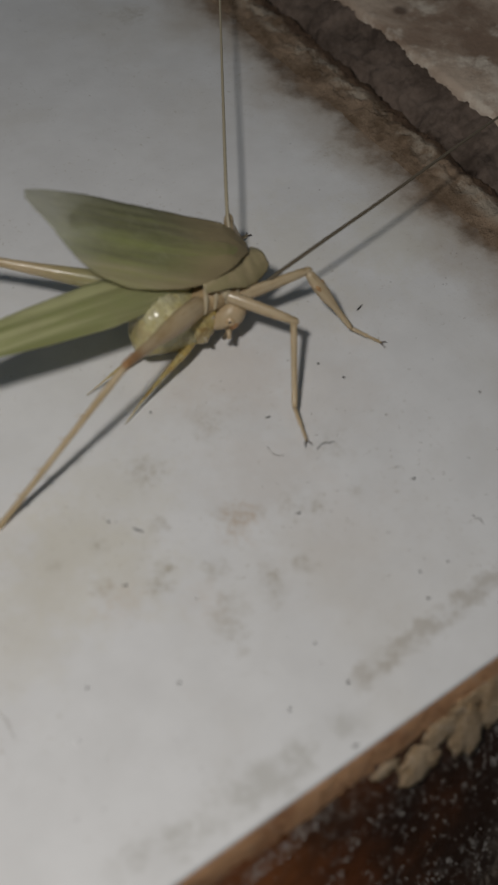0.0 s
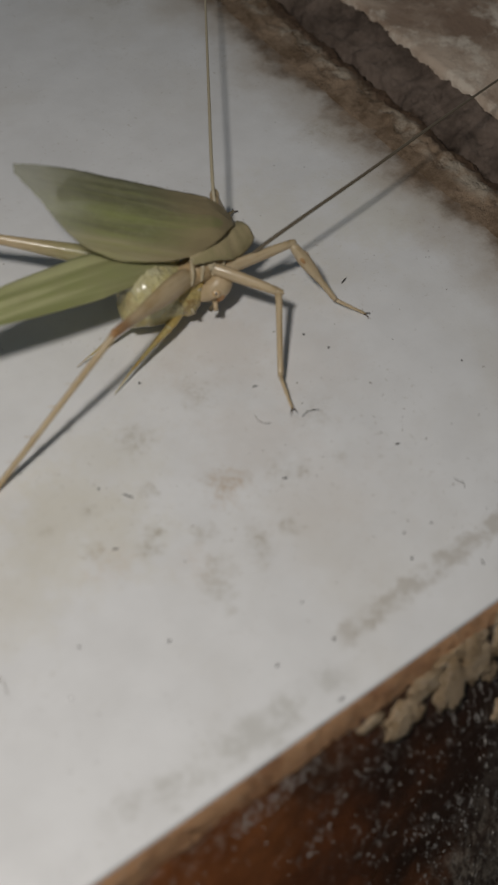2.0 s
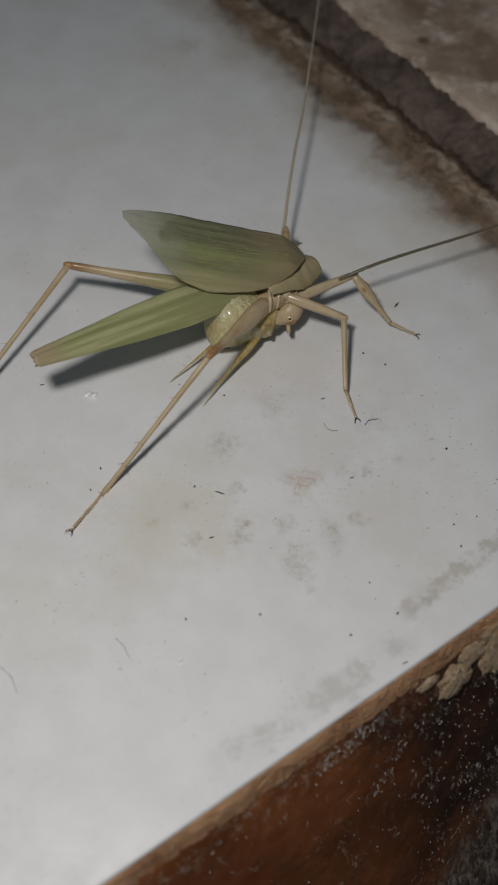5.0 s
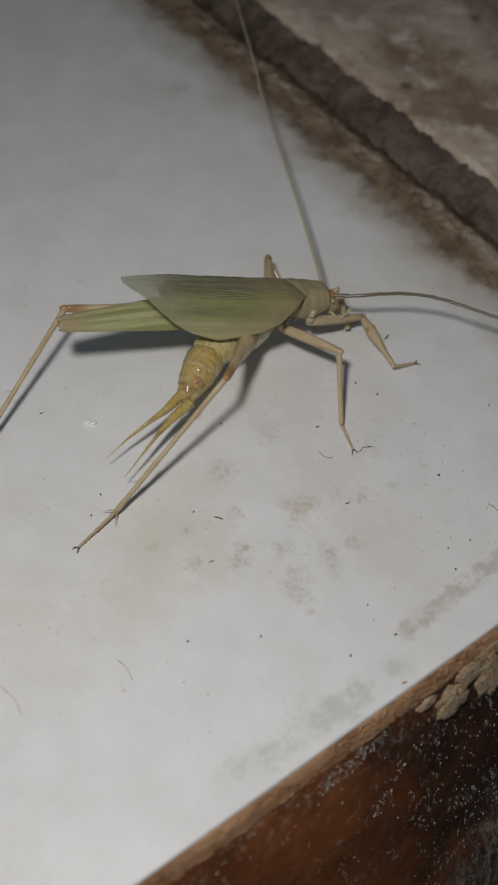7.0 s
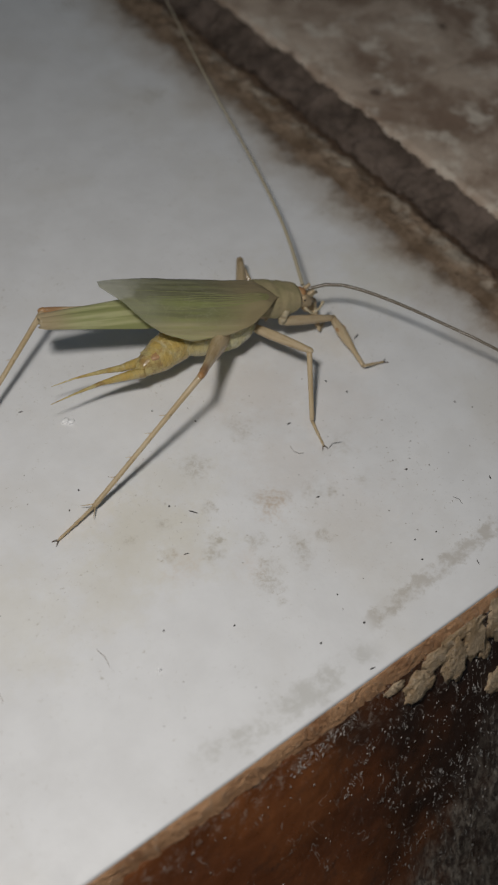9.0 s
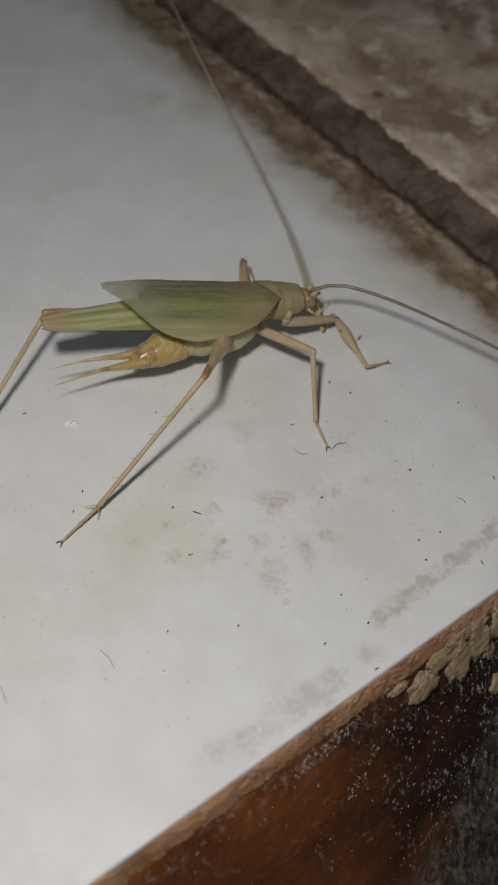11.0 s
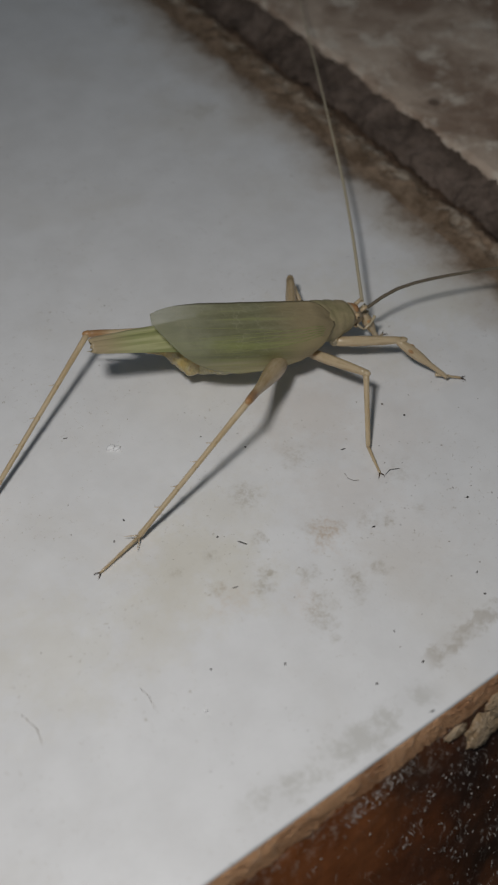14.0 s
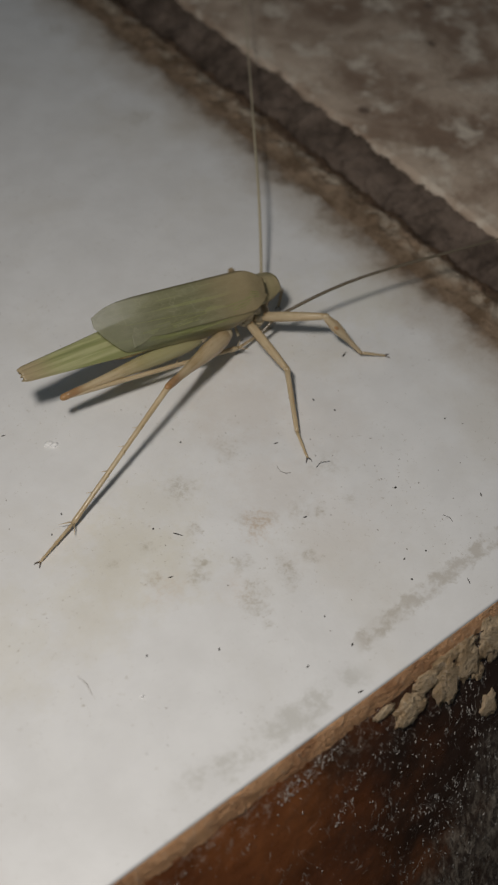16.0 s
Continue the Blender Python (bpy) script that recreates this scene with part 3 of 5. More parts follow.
def build_head():
    skull = loft(bmesh.new(), [((-0.5, 0, 0), 0.8, 0.9), ((0.0, 0, 0.05), 1.1, 1.2), ((0.8, 0, 0.05), 1.22, 1.35), ((1.5, 0, -0.05), 1.15, 1.3),
                               ((2.2, 0, -0.35), 0.95, 1.1), ((2.8, 0, -0.75), 0.68, 0.8), ((3.15, 0, -1.0), 0.42, 0.5), ((3.3, 0, -1.1), 0.18, 0.22)], 20)
    for v in skull.verts:
        v.co *= 1 + 0.03 * rough_at(*v.co, 0.8, 5.0)
    head = part("head", skull, FACE, cricket, "tan head with an orange crown")
    part("crown", ball(bmesh.new(), (1.45, 0, 0.86), 0.70, 0.80, 0.48), CROWN, head, "orange-brown crown between the antennae")
    for y in (-1, 1):
        part("eye", ball(bmesh.new(), (1.5, 0.98 * y, 0.42), 0.42, 0.26, 0.48), EYE, head, "small brown eye")
        part("pupil", ball(bmesh.new(), (1.55, 1.21 * y, 0.45), 0.13, 0.05, 0.14), PUPIL, head, "dark dot in the eye")
        part("antenna_socket", rod(bmesh.new(), (2.2, 0.55 * y, 0.75), (2.9, 0.65 * y, 1.35), 0.26, 0.2, 10), FACE, head)
        jaw = rod(bmesh.new(), (2.0, 0.5 * y, -0.9), (2.6, 0.35 * y, -1.9), 0.45, 0.22, 8)
        part("mandible", jaw, FACE, head)
        feel = rod(bmesh.new(), (2.0, 0.9 * y, -1.0), (3.0, 1.3 * y, -1.7), 0.17, 0.15)
        rod(feel, (3.0, 1.3 * y, -1.7), (3.8, 1.25 * y, -1.0), 0.15, 0.14)
        rod(feel, (3.8, 1.25 * y, -1.0), (4.3, 1.0 * y, -0.2), 0.14, 0.20)
        part("palp", feel, PALE, head, "pale feeler beside the mouth")
    return head


def segment_rings(length, r0, r1, r2, count, squash=1.0):
    """Rings of a soft body piece with a ridge at each of its bands."""
    rings = []
    for k in range(count * 8 + 1):
        u = k / (count * 8)
        r = (1 - u) ** 2 * r0 + 2 * u * (1 - u) * r1 + u * u * r2
        r *= 1 + 0.02 * abs(math.sin(math.pi * u * count)) ** 0.6 - 0.01
        rings.append(((-length * u, 0, 0), r, r * squash))
    return rings


cerci = []


def build_abdomen():
    made = []
    for name, length, r0, r1, r2, label in (("abdomen", 4.8, 1.9, 3.6, 2.8, "yellow-green soft abdomen"),
                                            ("abdomen_middle", 4.6, 2.7, 2.6, 1.75, "yellow banded middle of the abdomen"),
                                            ("abdomen_end", 5.6, 2.1, 2.1, 1.0, "orange-yellow tip of the abdomen")):
        rings = segment_rings(length, r0, r1, r2, 3)
        a, b = rings[0], rings[-1]
        rings = [((0.9, 0, 0), a[1] * 0.55, a[2] * 0.55), ((0.45, 0, 0), a[1] * 0.86, a[2] * 0.86)] + rings
        rings += [((-length - 0.35, 0, 0), b[1] * 0.8, b[2] * 0.8), ((-length - 0.6, 0, 0), b[1] * 0.35, b[2] * 0.35)]
        bm = loft(bmesh.new(), rings, 28)
        for v in bm.verts:
            v.co *= 1 + 0.045 * rough_at(*v.co, 1.1, length) + 0.03 * rough_at(*v.co, 0.35, length)
        made.append(part(name, bm, {"abdomen": BELLY_PALE, "abdomen_middle": BELLY_MID}.get(name, BELLY), cricket, label))
    for y in (-1, 1):
        bm = loft(bmesh.new(), [((0.8, 0, 0), 0.6, 0.6), ((-1, 0.1 * y, 0.1), 0.55, 0.55), ((-2.4, 0.3 * y, 0.1), 0.42, 0.42), ((-4.5, 0.8 * y, 0.3), 0.25, 0.25),
                                ((-7.5, 1.6 * y, 0.2), 0.11, 0.11), ((-10.2, 2.2 * y, -0.2), 0.03, 0.03)], 8)
        cerci.append(part("cercus", bm, BELLY, cricket, "tapering yellow tail feeler"))
    part("anal_plate", ball(bmesh.new(), (-3.4, -0.4, 1.15), 1.3, 0.8, 0.35), KNEE, made[2], "brown plate at the tip")
    return made


def build_forewing(side):
    """A leaf-shaped cover wing: flat on the back, bent down along the flank. side -1: right, 1: left."""
    ss = spaced((-0.6, 3, 14), (3, 16, 34), (16, 20.5, 18))
    reach = 1.0 if side < 0 else 0.82

    def even(s, at, values):
        return sum(np.interp(s + d, at, values) for d in (-0.5, -0.25, 0, 0.25, 0.5)) / 5

    def low(s):
        hidden = 0.0 if side < 0 else min(1.7, max(0.0, 0.6 * (20.5 - s)))
        return hidden + even(s, (-0.6, 0, 1, 2, 3, 15.5, 17.5, 19, 20, 20.5), (1.7, 1.1, 0.45, 0.12, 0, 0, 0.15, 0.5, 0.9, 1.3))

    def high(s):
        return even(s, (-0.6, 0, 1, 2, 3, 5, 8, 10.5, 13, 15, 17, 19, 20.2, 20.5), (2.6, 3.8, 5.3, 6.5, 7.3, 8.4, 9.2, 9.4, 8.8, 7.8, 6.3, 4.3, 2.8, 2.0))

    def skin(s, w):
        bend = max(0.0, w - 4.6)
        arc = min(bend, 1.6)
        ang = arc / 1.6 * math.radians(74)
        y = 2.7 - min(w, 4.6) - (1.6 / math.radians(74)) * math.sin(ang) - max(0.0, bend - 1.6) * math.cos(math.radians(74))
        z = -(1.6 / math.radians(74)) * (1 - math.cos(ang)) - max(0.0, bend - 1.6) * math.sin(math.radians(74))
        z += 0.35 * math.sin(math.pi * min(1.0, w / 5.2)) * (1 - 0.4 * s / 20.5) - 0.10
        z += 0.012 * math.sin(w * 5.5 + 0.25 * s) + 0.12 * rough_at(s, w, 0, 4.0)
        z -= 0.36 * max(0.0, 1.4 - s / 1.6) ** 1.5
        if y < 0:
            y *= 1 - 0.22 * max(0.0, 1 - s / 3.5)
        return Vector((-s * reach, -side * y, z))

    bm = sheet(ss, spaced((0, 1, 44)), lambda s, u: skin(s, low(s) + max(0.3, high(s) - low(s)) * u))
    label = "olive-green veined cover wing" if side < 0 else "olive-green cover wing folded underneath"
    wing = part("forewing", bm, TEGMEN, cricket, label)
    thick = wing.modifiers.new("thickness", "SOLIDIFY")
    thick.thickness, thick.offset = 0.00009, 0.0
    # the main veins, which fan out from the root
    for s0, w0, s1, w1, r in ((1.0, 3.3, 15.5, 4.2, 0.06), (0.9, 3.6, 14.0, 4.6, 0.07), (1.0, 3.9, 13.0, 4.95, 0.08), (1.2, 4.2, 12.0, 5.3, 0.08), (1.4, 4.5, 10.5, 5.65, 0.07),
                              (5.0, 5.1, 14.5, 6.0, 0.05), (6.0, 3.7, 17.0, 2.9, 0.045)):
        rib, count = bmesh.new(), 60
        at = []
        for k in range(count + 1):
            q = k / count
            s = s0 + (s1 - s0) * q
            at.append((skin(s, min(w0 + (w1 - w0) * q ** 0.8, high(s) - 0.05)) + Vector((0, 0, 0.04)), 0.75 * r * (1 - 0.5 * q)))
        for (a, ra), (b, rb) in zip(at, at[1:]):
            rod(rib, a, b, ra, rb, 6, False)
        part("vein", rib, VEIN, wing)
    return wing


def build_hindwing():
    """The folded fan of both hind wings, a pleated blade that sticks out behind."""
    ss = spaced((0, 22, 30), (22, 26.6, 16))

    def place(s, u):
        half = np.interp(s, (0, 4, 9, 15, 20, 24, 26, 26.6), (1.0, 1.7, 2.1, 1.75, 1.25, 0.9, 0.72, 0.5))
        ragged = 0.22 * rough_at(u * 2, 0, 3, 0.6) * max(0.0, (s - 24.5) / 2)
        fold = 0.10 * math.sin(u * 8.5 + 0.6) * (1 - 0.3 * s / 26)
        return (-s + ragged, u * half, fold + 0.6 * (1 - u * u) * np.interp(s, (0, 18, 26), (1, 0.9, 0.4)))

    bm = sheet(ss, spaced((-1, 1, 40)), place)
    wing = part("hindwing", bm, FAN, cricket, "long pleated green hind wing, pinkish at the tip")
    thick = wing.modifiers.new("thickness", "SOLIDIFY")
    thick.thickness, thick.offset = 0.00035, -1.0
    return wing


def build_leg(place, lengths, femur_rings, tibia_rings, spines=0):
    """femur, tibia and tarsus, each drawn along +x from its joint. Rings: (share of the length, radius)."""
    femur = part("femur", loft(bmesh.new(), [((lengths[0] * u, 0, 0), r * 0.85, r) for u, r in femur_rings], 14), hind_skin(lengths[0], lengths[0] > 15) if spines else SKIN, cricket, place + " thigh, pale tan")
    if spines:
        hip = ball(bmesh.new(), (0.1, 0, 0.05), 0.95, 0.72, 0.85)
    else:
        hip = rod(bmesh.new(), (0.0, 0, 0.0), (-0.35, 0, 0.9), 0.50, 0.62, 10)
        rod(hip, (-0.35, 0, 0.9), (-0.30, 0, 1.9), 0.62, 0.50, 10)
        ball(hip, (0, 0, 0), 0.56, 0.5, 0.52)
    part("coxa", hip, PALE, femur, "shiny translucent hip joint")
    r = femur_rings[-1][1]
    part("knee", ball(bmesh.new(), (lengths[0] - 0.1, 0, 0), r * 1.7, r * 0.98, r * 1.05), KNEE if spines else SKIN, femur, "brown knee" if spines else "")
    bm = loft(bmesh.new(), [((lengths[1] * u, 0, 0), r, r) for u, r in tibia_rings], 10)
    rng = random.Random(int(lengths[1] * 10))
    for k in range(spines):
        x = lengths[1] * (0.30 + 0.66 * k / spines)
        for y in (-1, 1):
            x1 = x + rng.uniform(-0.3, 0.3)
            long = 0.28 if k % 3 else 0.8
            rod(bm, (x1, 0.15 * y, 0.15), (x1 + 0.6 * long, 0.75 * y * long, 0.55 * long), 0.07, 0.012, 4)
    if spines:
        for y in (-1, 0.2, 1):
            rod(bm, (lengths[1] - 0.1, 0.2 * y, 0.1), (lengths[1] + 0.9, 1.1 * y, 0.4), 0.09, 0.015, 5)
    tibia = part("tibia", bm, SKIN, cricket, place + " shin" + (" with a row of spines" if spines else ""))
    if tibia_rings is DRUM:
        for y in (-1, 1):
            part("eardrum", ball(bmesh.new(), (lengths[1] * 0.26, 0.50 * y, 0.22), 0.42, 0.14, 0.26), KNEE, tibia, "brown oval eardrum on the shin")
    n = lengths[2]
    bm = loft(bmesh.new(), [((0, 0, 0), 0.20, 0.20), ((n * 0.45, 0, 0), 0.17, 0.17), ((n * 0.5, 0, 0), 0.22, 0.2), ((n * 0.55, 0, 0), 0.14, 0.14),
                            ((n * 0.9, 0, 0.03), 0.15, 0.15), ((n, 0, 0), 0.10, 0.10)], 8)
    tarsus = part("tarsus", bm, SKIN, cricket, place + " foot")
    claw = bmesh.new()
    for y in (-1, 1):
        rod(claw, (n - 0.1, 0.05 * y, 0), (n + 0.3, 0.28 * y, 0.12), 0.08, 0.05, 5)
        rod(claw, (n + 0.3, 0.28 * y, 0.12), (n + 0.5, 0.36 * y, -0.1), 0.05, 0.015, 5)
    part("claw", claw, CLAW, tarsus, "dark hooked claw")
    return femur, tibia, tarsus


SLIM = ((0, 0.42), (0.06, 0.60), (0.3, 0.66), (0.7, 0.56), (0.92, 0.46), (1, 0.40))
STOUT = tuple((u, r * 1.3) for u, r in SLIM)
SHIN = ((0, 0.36), (0.08, 0.33), (0.5, 0.29), (0.94, 0.27), (1, 0.24))
DRUM = ((0, 0.36), (0.1, 0.50), (0.28, 0.66), (0.45, 0.58), (0.65, 0.34), (0.95, 0.27), (1, 0.24))
THIGH = ((0, 0.55), (0.04, 0.95), (0.12, 1.15), (0.28, 1.15), (0.45, 0.95), (0.65, 0.66), (0.82, 0.50), (0.93, 0.50), (1, 0.42))
LONG = ((0, 0.38), (0.03, 0.33), (0.4, 0.27), (0.9, 0.26), (0.97, 0.31), (1, 0.22))
PIECES = 36
PIECE = 2.1

thorax, head = build_thorax(), build_head()
abdomen = build_abdomen()
wing_right, wing_left, fan = build_forewing(-1), build_forewing(1), build_hindwing()
legs = {
    "FR": build_leg("front", (7.79, 7.56, 3.28), SLIM, DRUM), "FL": build_leg("front", (5.65, 4.74, 2.61), SLIM, DRUM),
    "MR": build_leg("middle", (7.60, 8.10, 3.44), SLIM, SHIN), "ML": build_leg("middle", (8.43, 6.28, 1.67), STOUT, SHIN),
    "HR": build_leg("hind", (13.19, 17.99, 5.39), THIGH, LONG, 12), "HL": build_leg("hind", (18.50, 23.20, 6.74), THIGH, LONG, 12),
}


def build_antenna(material, label):
    made = []
    for k in range(PIECES):
        r0, r1 = 0.21 - 0.0040 * k, 0.206 - 0.0040 * k
        bm = rod(bmesh.new(), (-0.04, 0, 0), (PIECE + 0.04, 0, 0), r0, r1, 12, False)
        made.append(part("antenna", bm, material, cricket, label))
    return made


antennae = {"left": build_antenna(FEELER, "thread-like tan antenna piece"), "right": build_antenna(FEELER_DARK, "thread-like brown antenna piece")}


# ---- specks, fibres and crumbs on the white tile ----
def fibre(points, r, material, label):
    bm = bmesh.new()
    for a, b in zip(points, points[1:]):
        rod(bm, a, b, r, r * 0.8, 5)
    return tagged(finish("fibre", bm, material), label, "fibre", "fibres on the tile")


def build_litter():
    rng = random.Random(12)
    for x, y, length, turn, wide in ((24.1, 14.0, 1.2, 20, 0.17), (16.2, 10.5, 0.3, 79, 0.2), (17.2, 7.8, 0.35, 68, 0.2), (8.4, 7.9, 0.75, -10, 0.11), (15.2, -4.8, 0.4, 0, 0.2), (22.3, -11.1, 0.6, -112, 0.12),
                                     (26.9, -0.7, 0.3, 55, 0.16), (-7.9, 4.2, 1.3, -54, 0.11), (-11.6, 0.3, 0.7, -16, 0.1), (8.4, -14.6, 0.3, 16, 0.2), (4.5, -2.0, 0.55, -13, 0.13), (13.1, -18.3, 0.8, -111, 0.09),
                                     (-4.4, -21.0, 0.8, -9, 0.1), (-6.8, -15.9, 0.4, 16, 0.14), (-12.6, -9.3, 0.35, 25, 0.13), (-18.7, -5.7, 0.35, 50, 0.12), (-1.7, -16.7, 0.4, 15, 0.16), (-0.3, 14.3, 0.3, 82, 0.17),
                                     (-3.5, 18.3, 0.2, 0, 0.14), (-16.4, 13.6, 0.35, 80, 0.13), (-18.6, 11.9, 0.35, 51, 0.12), (9.5, -12.3, 0.3, 15, 0.14), (-9.6, 6.3, 0.3, 30, 0.16), (-15.9, 26.6, 0.6, -12, 0.1),
                                     (12.1, -12.9, 0.25, 4, 0.14), (-1.8, -12.6, 0.25, 46, 0.12)):
        bm = bmesh.new()
        bmesh.ops.create_icosphere(bm, subdivisions=2, radius=1.0)
        for v in bm.verts:
            k = 1 + 0.35 * rough_at(*(v.co * 2), 1.0, x)
            v.co = Vector((v.co.x * length * 0.42 * k, v.co.y * wide * 0.58 * k, 0.04 + v.co.z * 0.05 * k))
        bmesh.ops.rotate(bm, verts=bm.verts, cent=(0, 0, 0), matrix=Euler((0, 0, radians(turn))).to_matrix())
        bmesh.ops.translate(bm, verts=bm.verts, vec=(x, y, 0))
        tagged(finish("dirt_speck", bm, DIRT), "black dirt speck lying on the white tile", "dirt", "specks on the tile")
    bm = bmesh.new()
    for _ in range(140):
        x, y = rng.uniform(-38, 40), rng.uniform(-20, 60)
        if rng.random() < 0.6:
            x, y = rng.gauss(14, 9), rng.gauss(-4, 9)
        if x > 41 or y < -20.5:
            continue
        r = rng.uniform(0.02, 0.07)
        got = bmesh.ops.create_icosphere(bm, subdivisions=1, radius=r)
        sx, turn = rng.uniform(0.8, 2.2), rng.uniform(0, 3.1)
        for v in got["verts"]:
            px, py = v.co.x * sx, v.co.y
            v.co = Vector((x + px * math.cos(turn) - py * math.sin(turn), y + px * math.sin(turn) + py * math.cos(turn), 0.02 + v.co.z * 0.5))
    tagged(finish("dust", bm, HAIR), "fine grey grit scattered over the white tile", "dust", kind="stuff")
    fibre([(9.9, 2.5, 0.08), (10.6, 2.7, 0.25), (11.2, 2.4, 0.3), (11.7, 2.3, 0.1)], 0.03, DIRT, "curled dark fibre by the foot on the tile")
    fibre([(6.4, 5.2, 0.06), (6.2, 4.4, 0.2), (6.5, 3.8, 0.2), (7.1, 3.6, 0.06)], 0.025, HAIR, "curled grey hair on the white tile")
    fibre([(-25.2, -3.6, 0.05), (-25.0, -4.8, 0.10), (-25.2, -6.0, 0.05)], 0.03, HAIR, "straight grey fibre on the white tile")
    fibre([(-35.5, 0.5, 0.05), (-35.0, -1.5, 0.10), (-35.3, -3.2, 0.05)], 0.03, HAIR, "straight grey fibre on the white tile")
    fibre([(16.9, -10.6, 0.05), (17.2, -11.3, 0.12), (17.1, -11.9, 0.05)], 0.03, DIRT, "short black fibre on the white tile")
    for x, y, r in ((-12.5, 22.6, 0.42), (-12.0, 22.1, 0.36), (-21.5, -9.0, 0.16)):
        bm = ball(bmesh.new(), (x, y, 0.12), r * 1.3, r * 0.75, 0.3)
        tagged(finish("lime_crumb", bm, GLINT), "white crumb of lime on the white tile, its glint painted in", "crumb", "crumbs on the tile")


build_litter()


# ---- what moves ----
def set_pose(values):
    x, y, z, rx, ry, rz = values
    return pose((x - BASE.x) * MM, (y - BASE.y) * MM, (z - BASE.z) * MM, rx, ry, rz)


def along(a, b, up=(0, 0, 1)):
    """The pose of a piece drawn along +x from a towards b, in millimetres of the world."""
    x = (Vector(b) - Vector(a)).normalized()
    y = Vector(up).cross(x).normalized()
    turn = Matrix((x, y, x.cross(y))).transposed().to_4x4()
    return Matrix.Translation((Vector(a) - BASE) * MM) @ turn


def key_limb(pieces, lengths, rows):
    """Rows of a time and the joints; each piece keeps its own length."""
    made = [[] for _ in pieces]
    for t, points in rows:
        at = Vector(points[0])
        for k, length in enumerate(lengths):
            way = (Vector(points[k + 1]) - at).normalized()
            made[k].append((t, along(at, at + way)))
            at = at + way * length
    for ob, keys in zip(pieces, made):
        walk(ob, keys)


def key_chain(pieces, length, rows, back=False):
    """Rows of a time and a bent line, along which the pieces lie end to end."""
    made = [[] for _ in pieces]
    for t, points in rows:
        line = [Vector(p) for p in points]
        for _ in range(0 if back else 3):
            soft = [line[0]]
            for a, b in zip(line, line[1:]):
                soft += [a.lerp(b, 0.25), a.lerp(b, 0.75)]
            line = soft + [line[-1]]
        line.append(line[-1] + (line[-1] - line[-2]).normalized() * 80)
        k, at = 0, line[0]
        for n in range(len(pieces)):
            size = length[n] if back else length
            left, end = size, at
            while left > 1e-6:
                step = (line[k + 1] - end).length
                if step > left:
                    end = end + (line[k + 1] - end).normalized() * left
                    left = 0
                else:
                    end, left, k = line[k + 1], left - step, k + 1
            made[n].append((t, along(at, end)))
            at = at + (end - at).normalized() * size
    for ob, keys in zip(pieces, made):
        if back:
            keys = [(t, m @ pose(0, 0, 0, 0, 0, 180)) for t, m in keys]
        walk(ob, keys)
    return keys


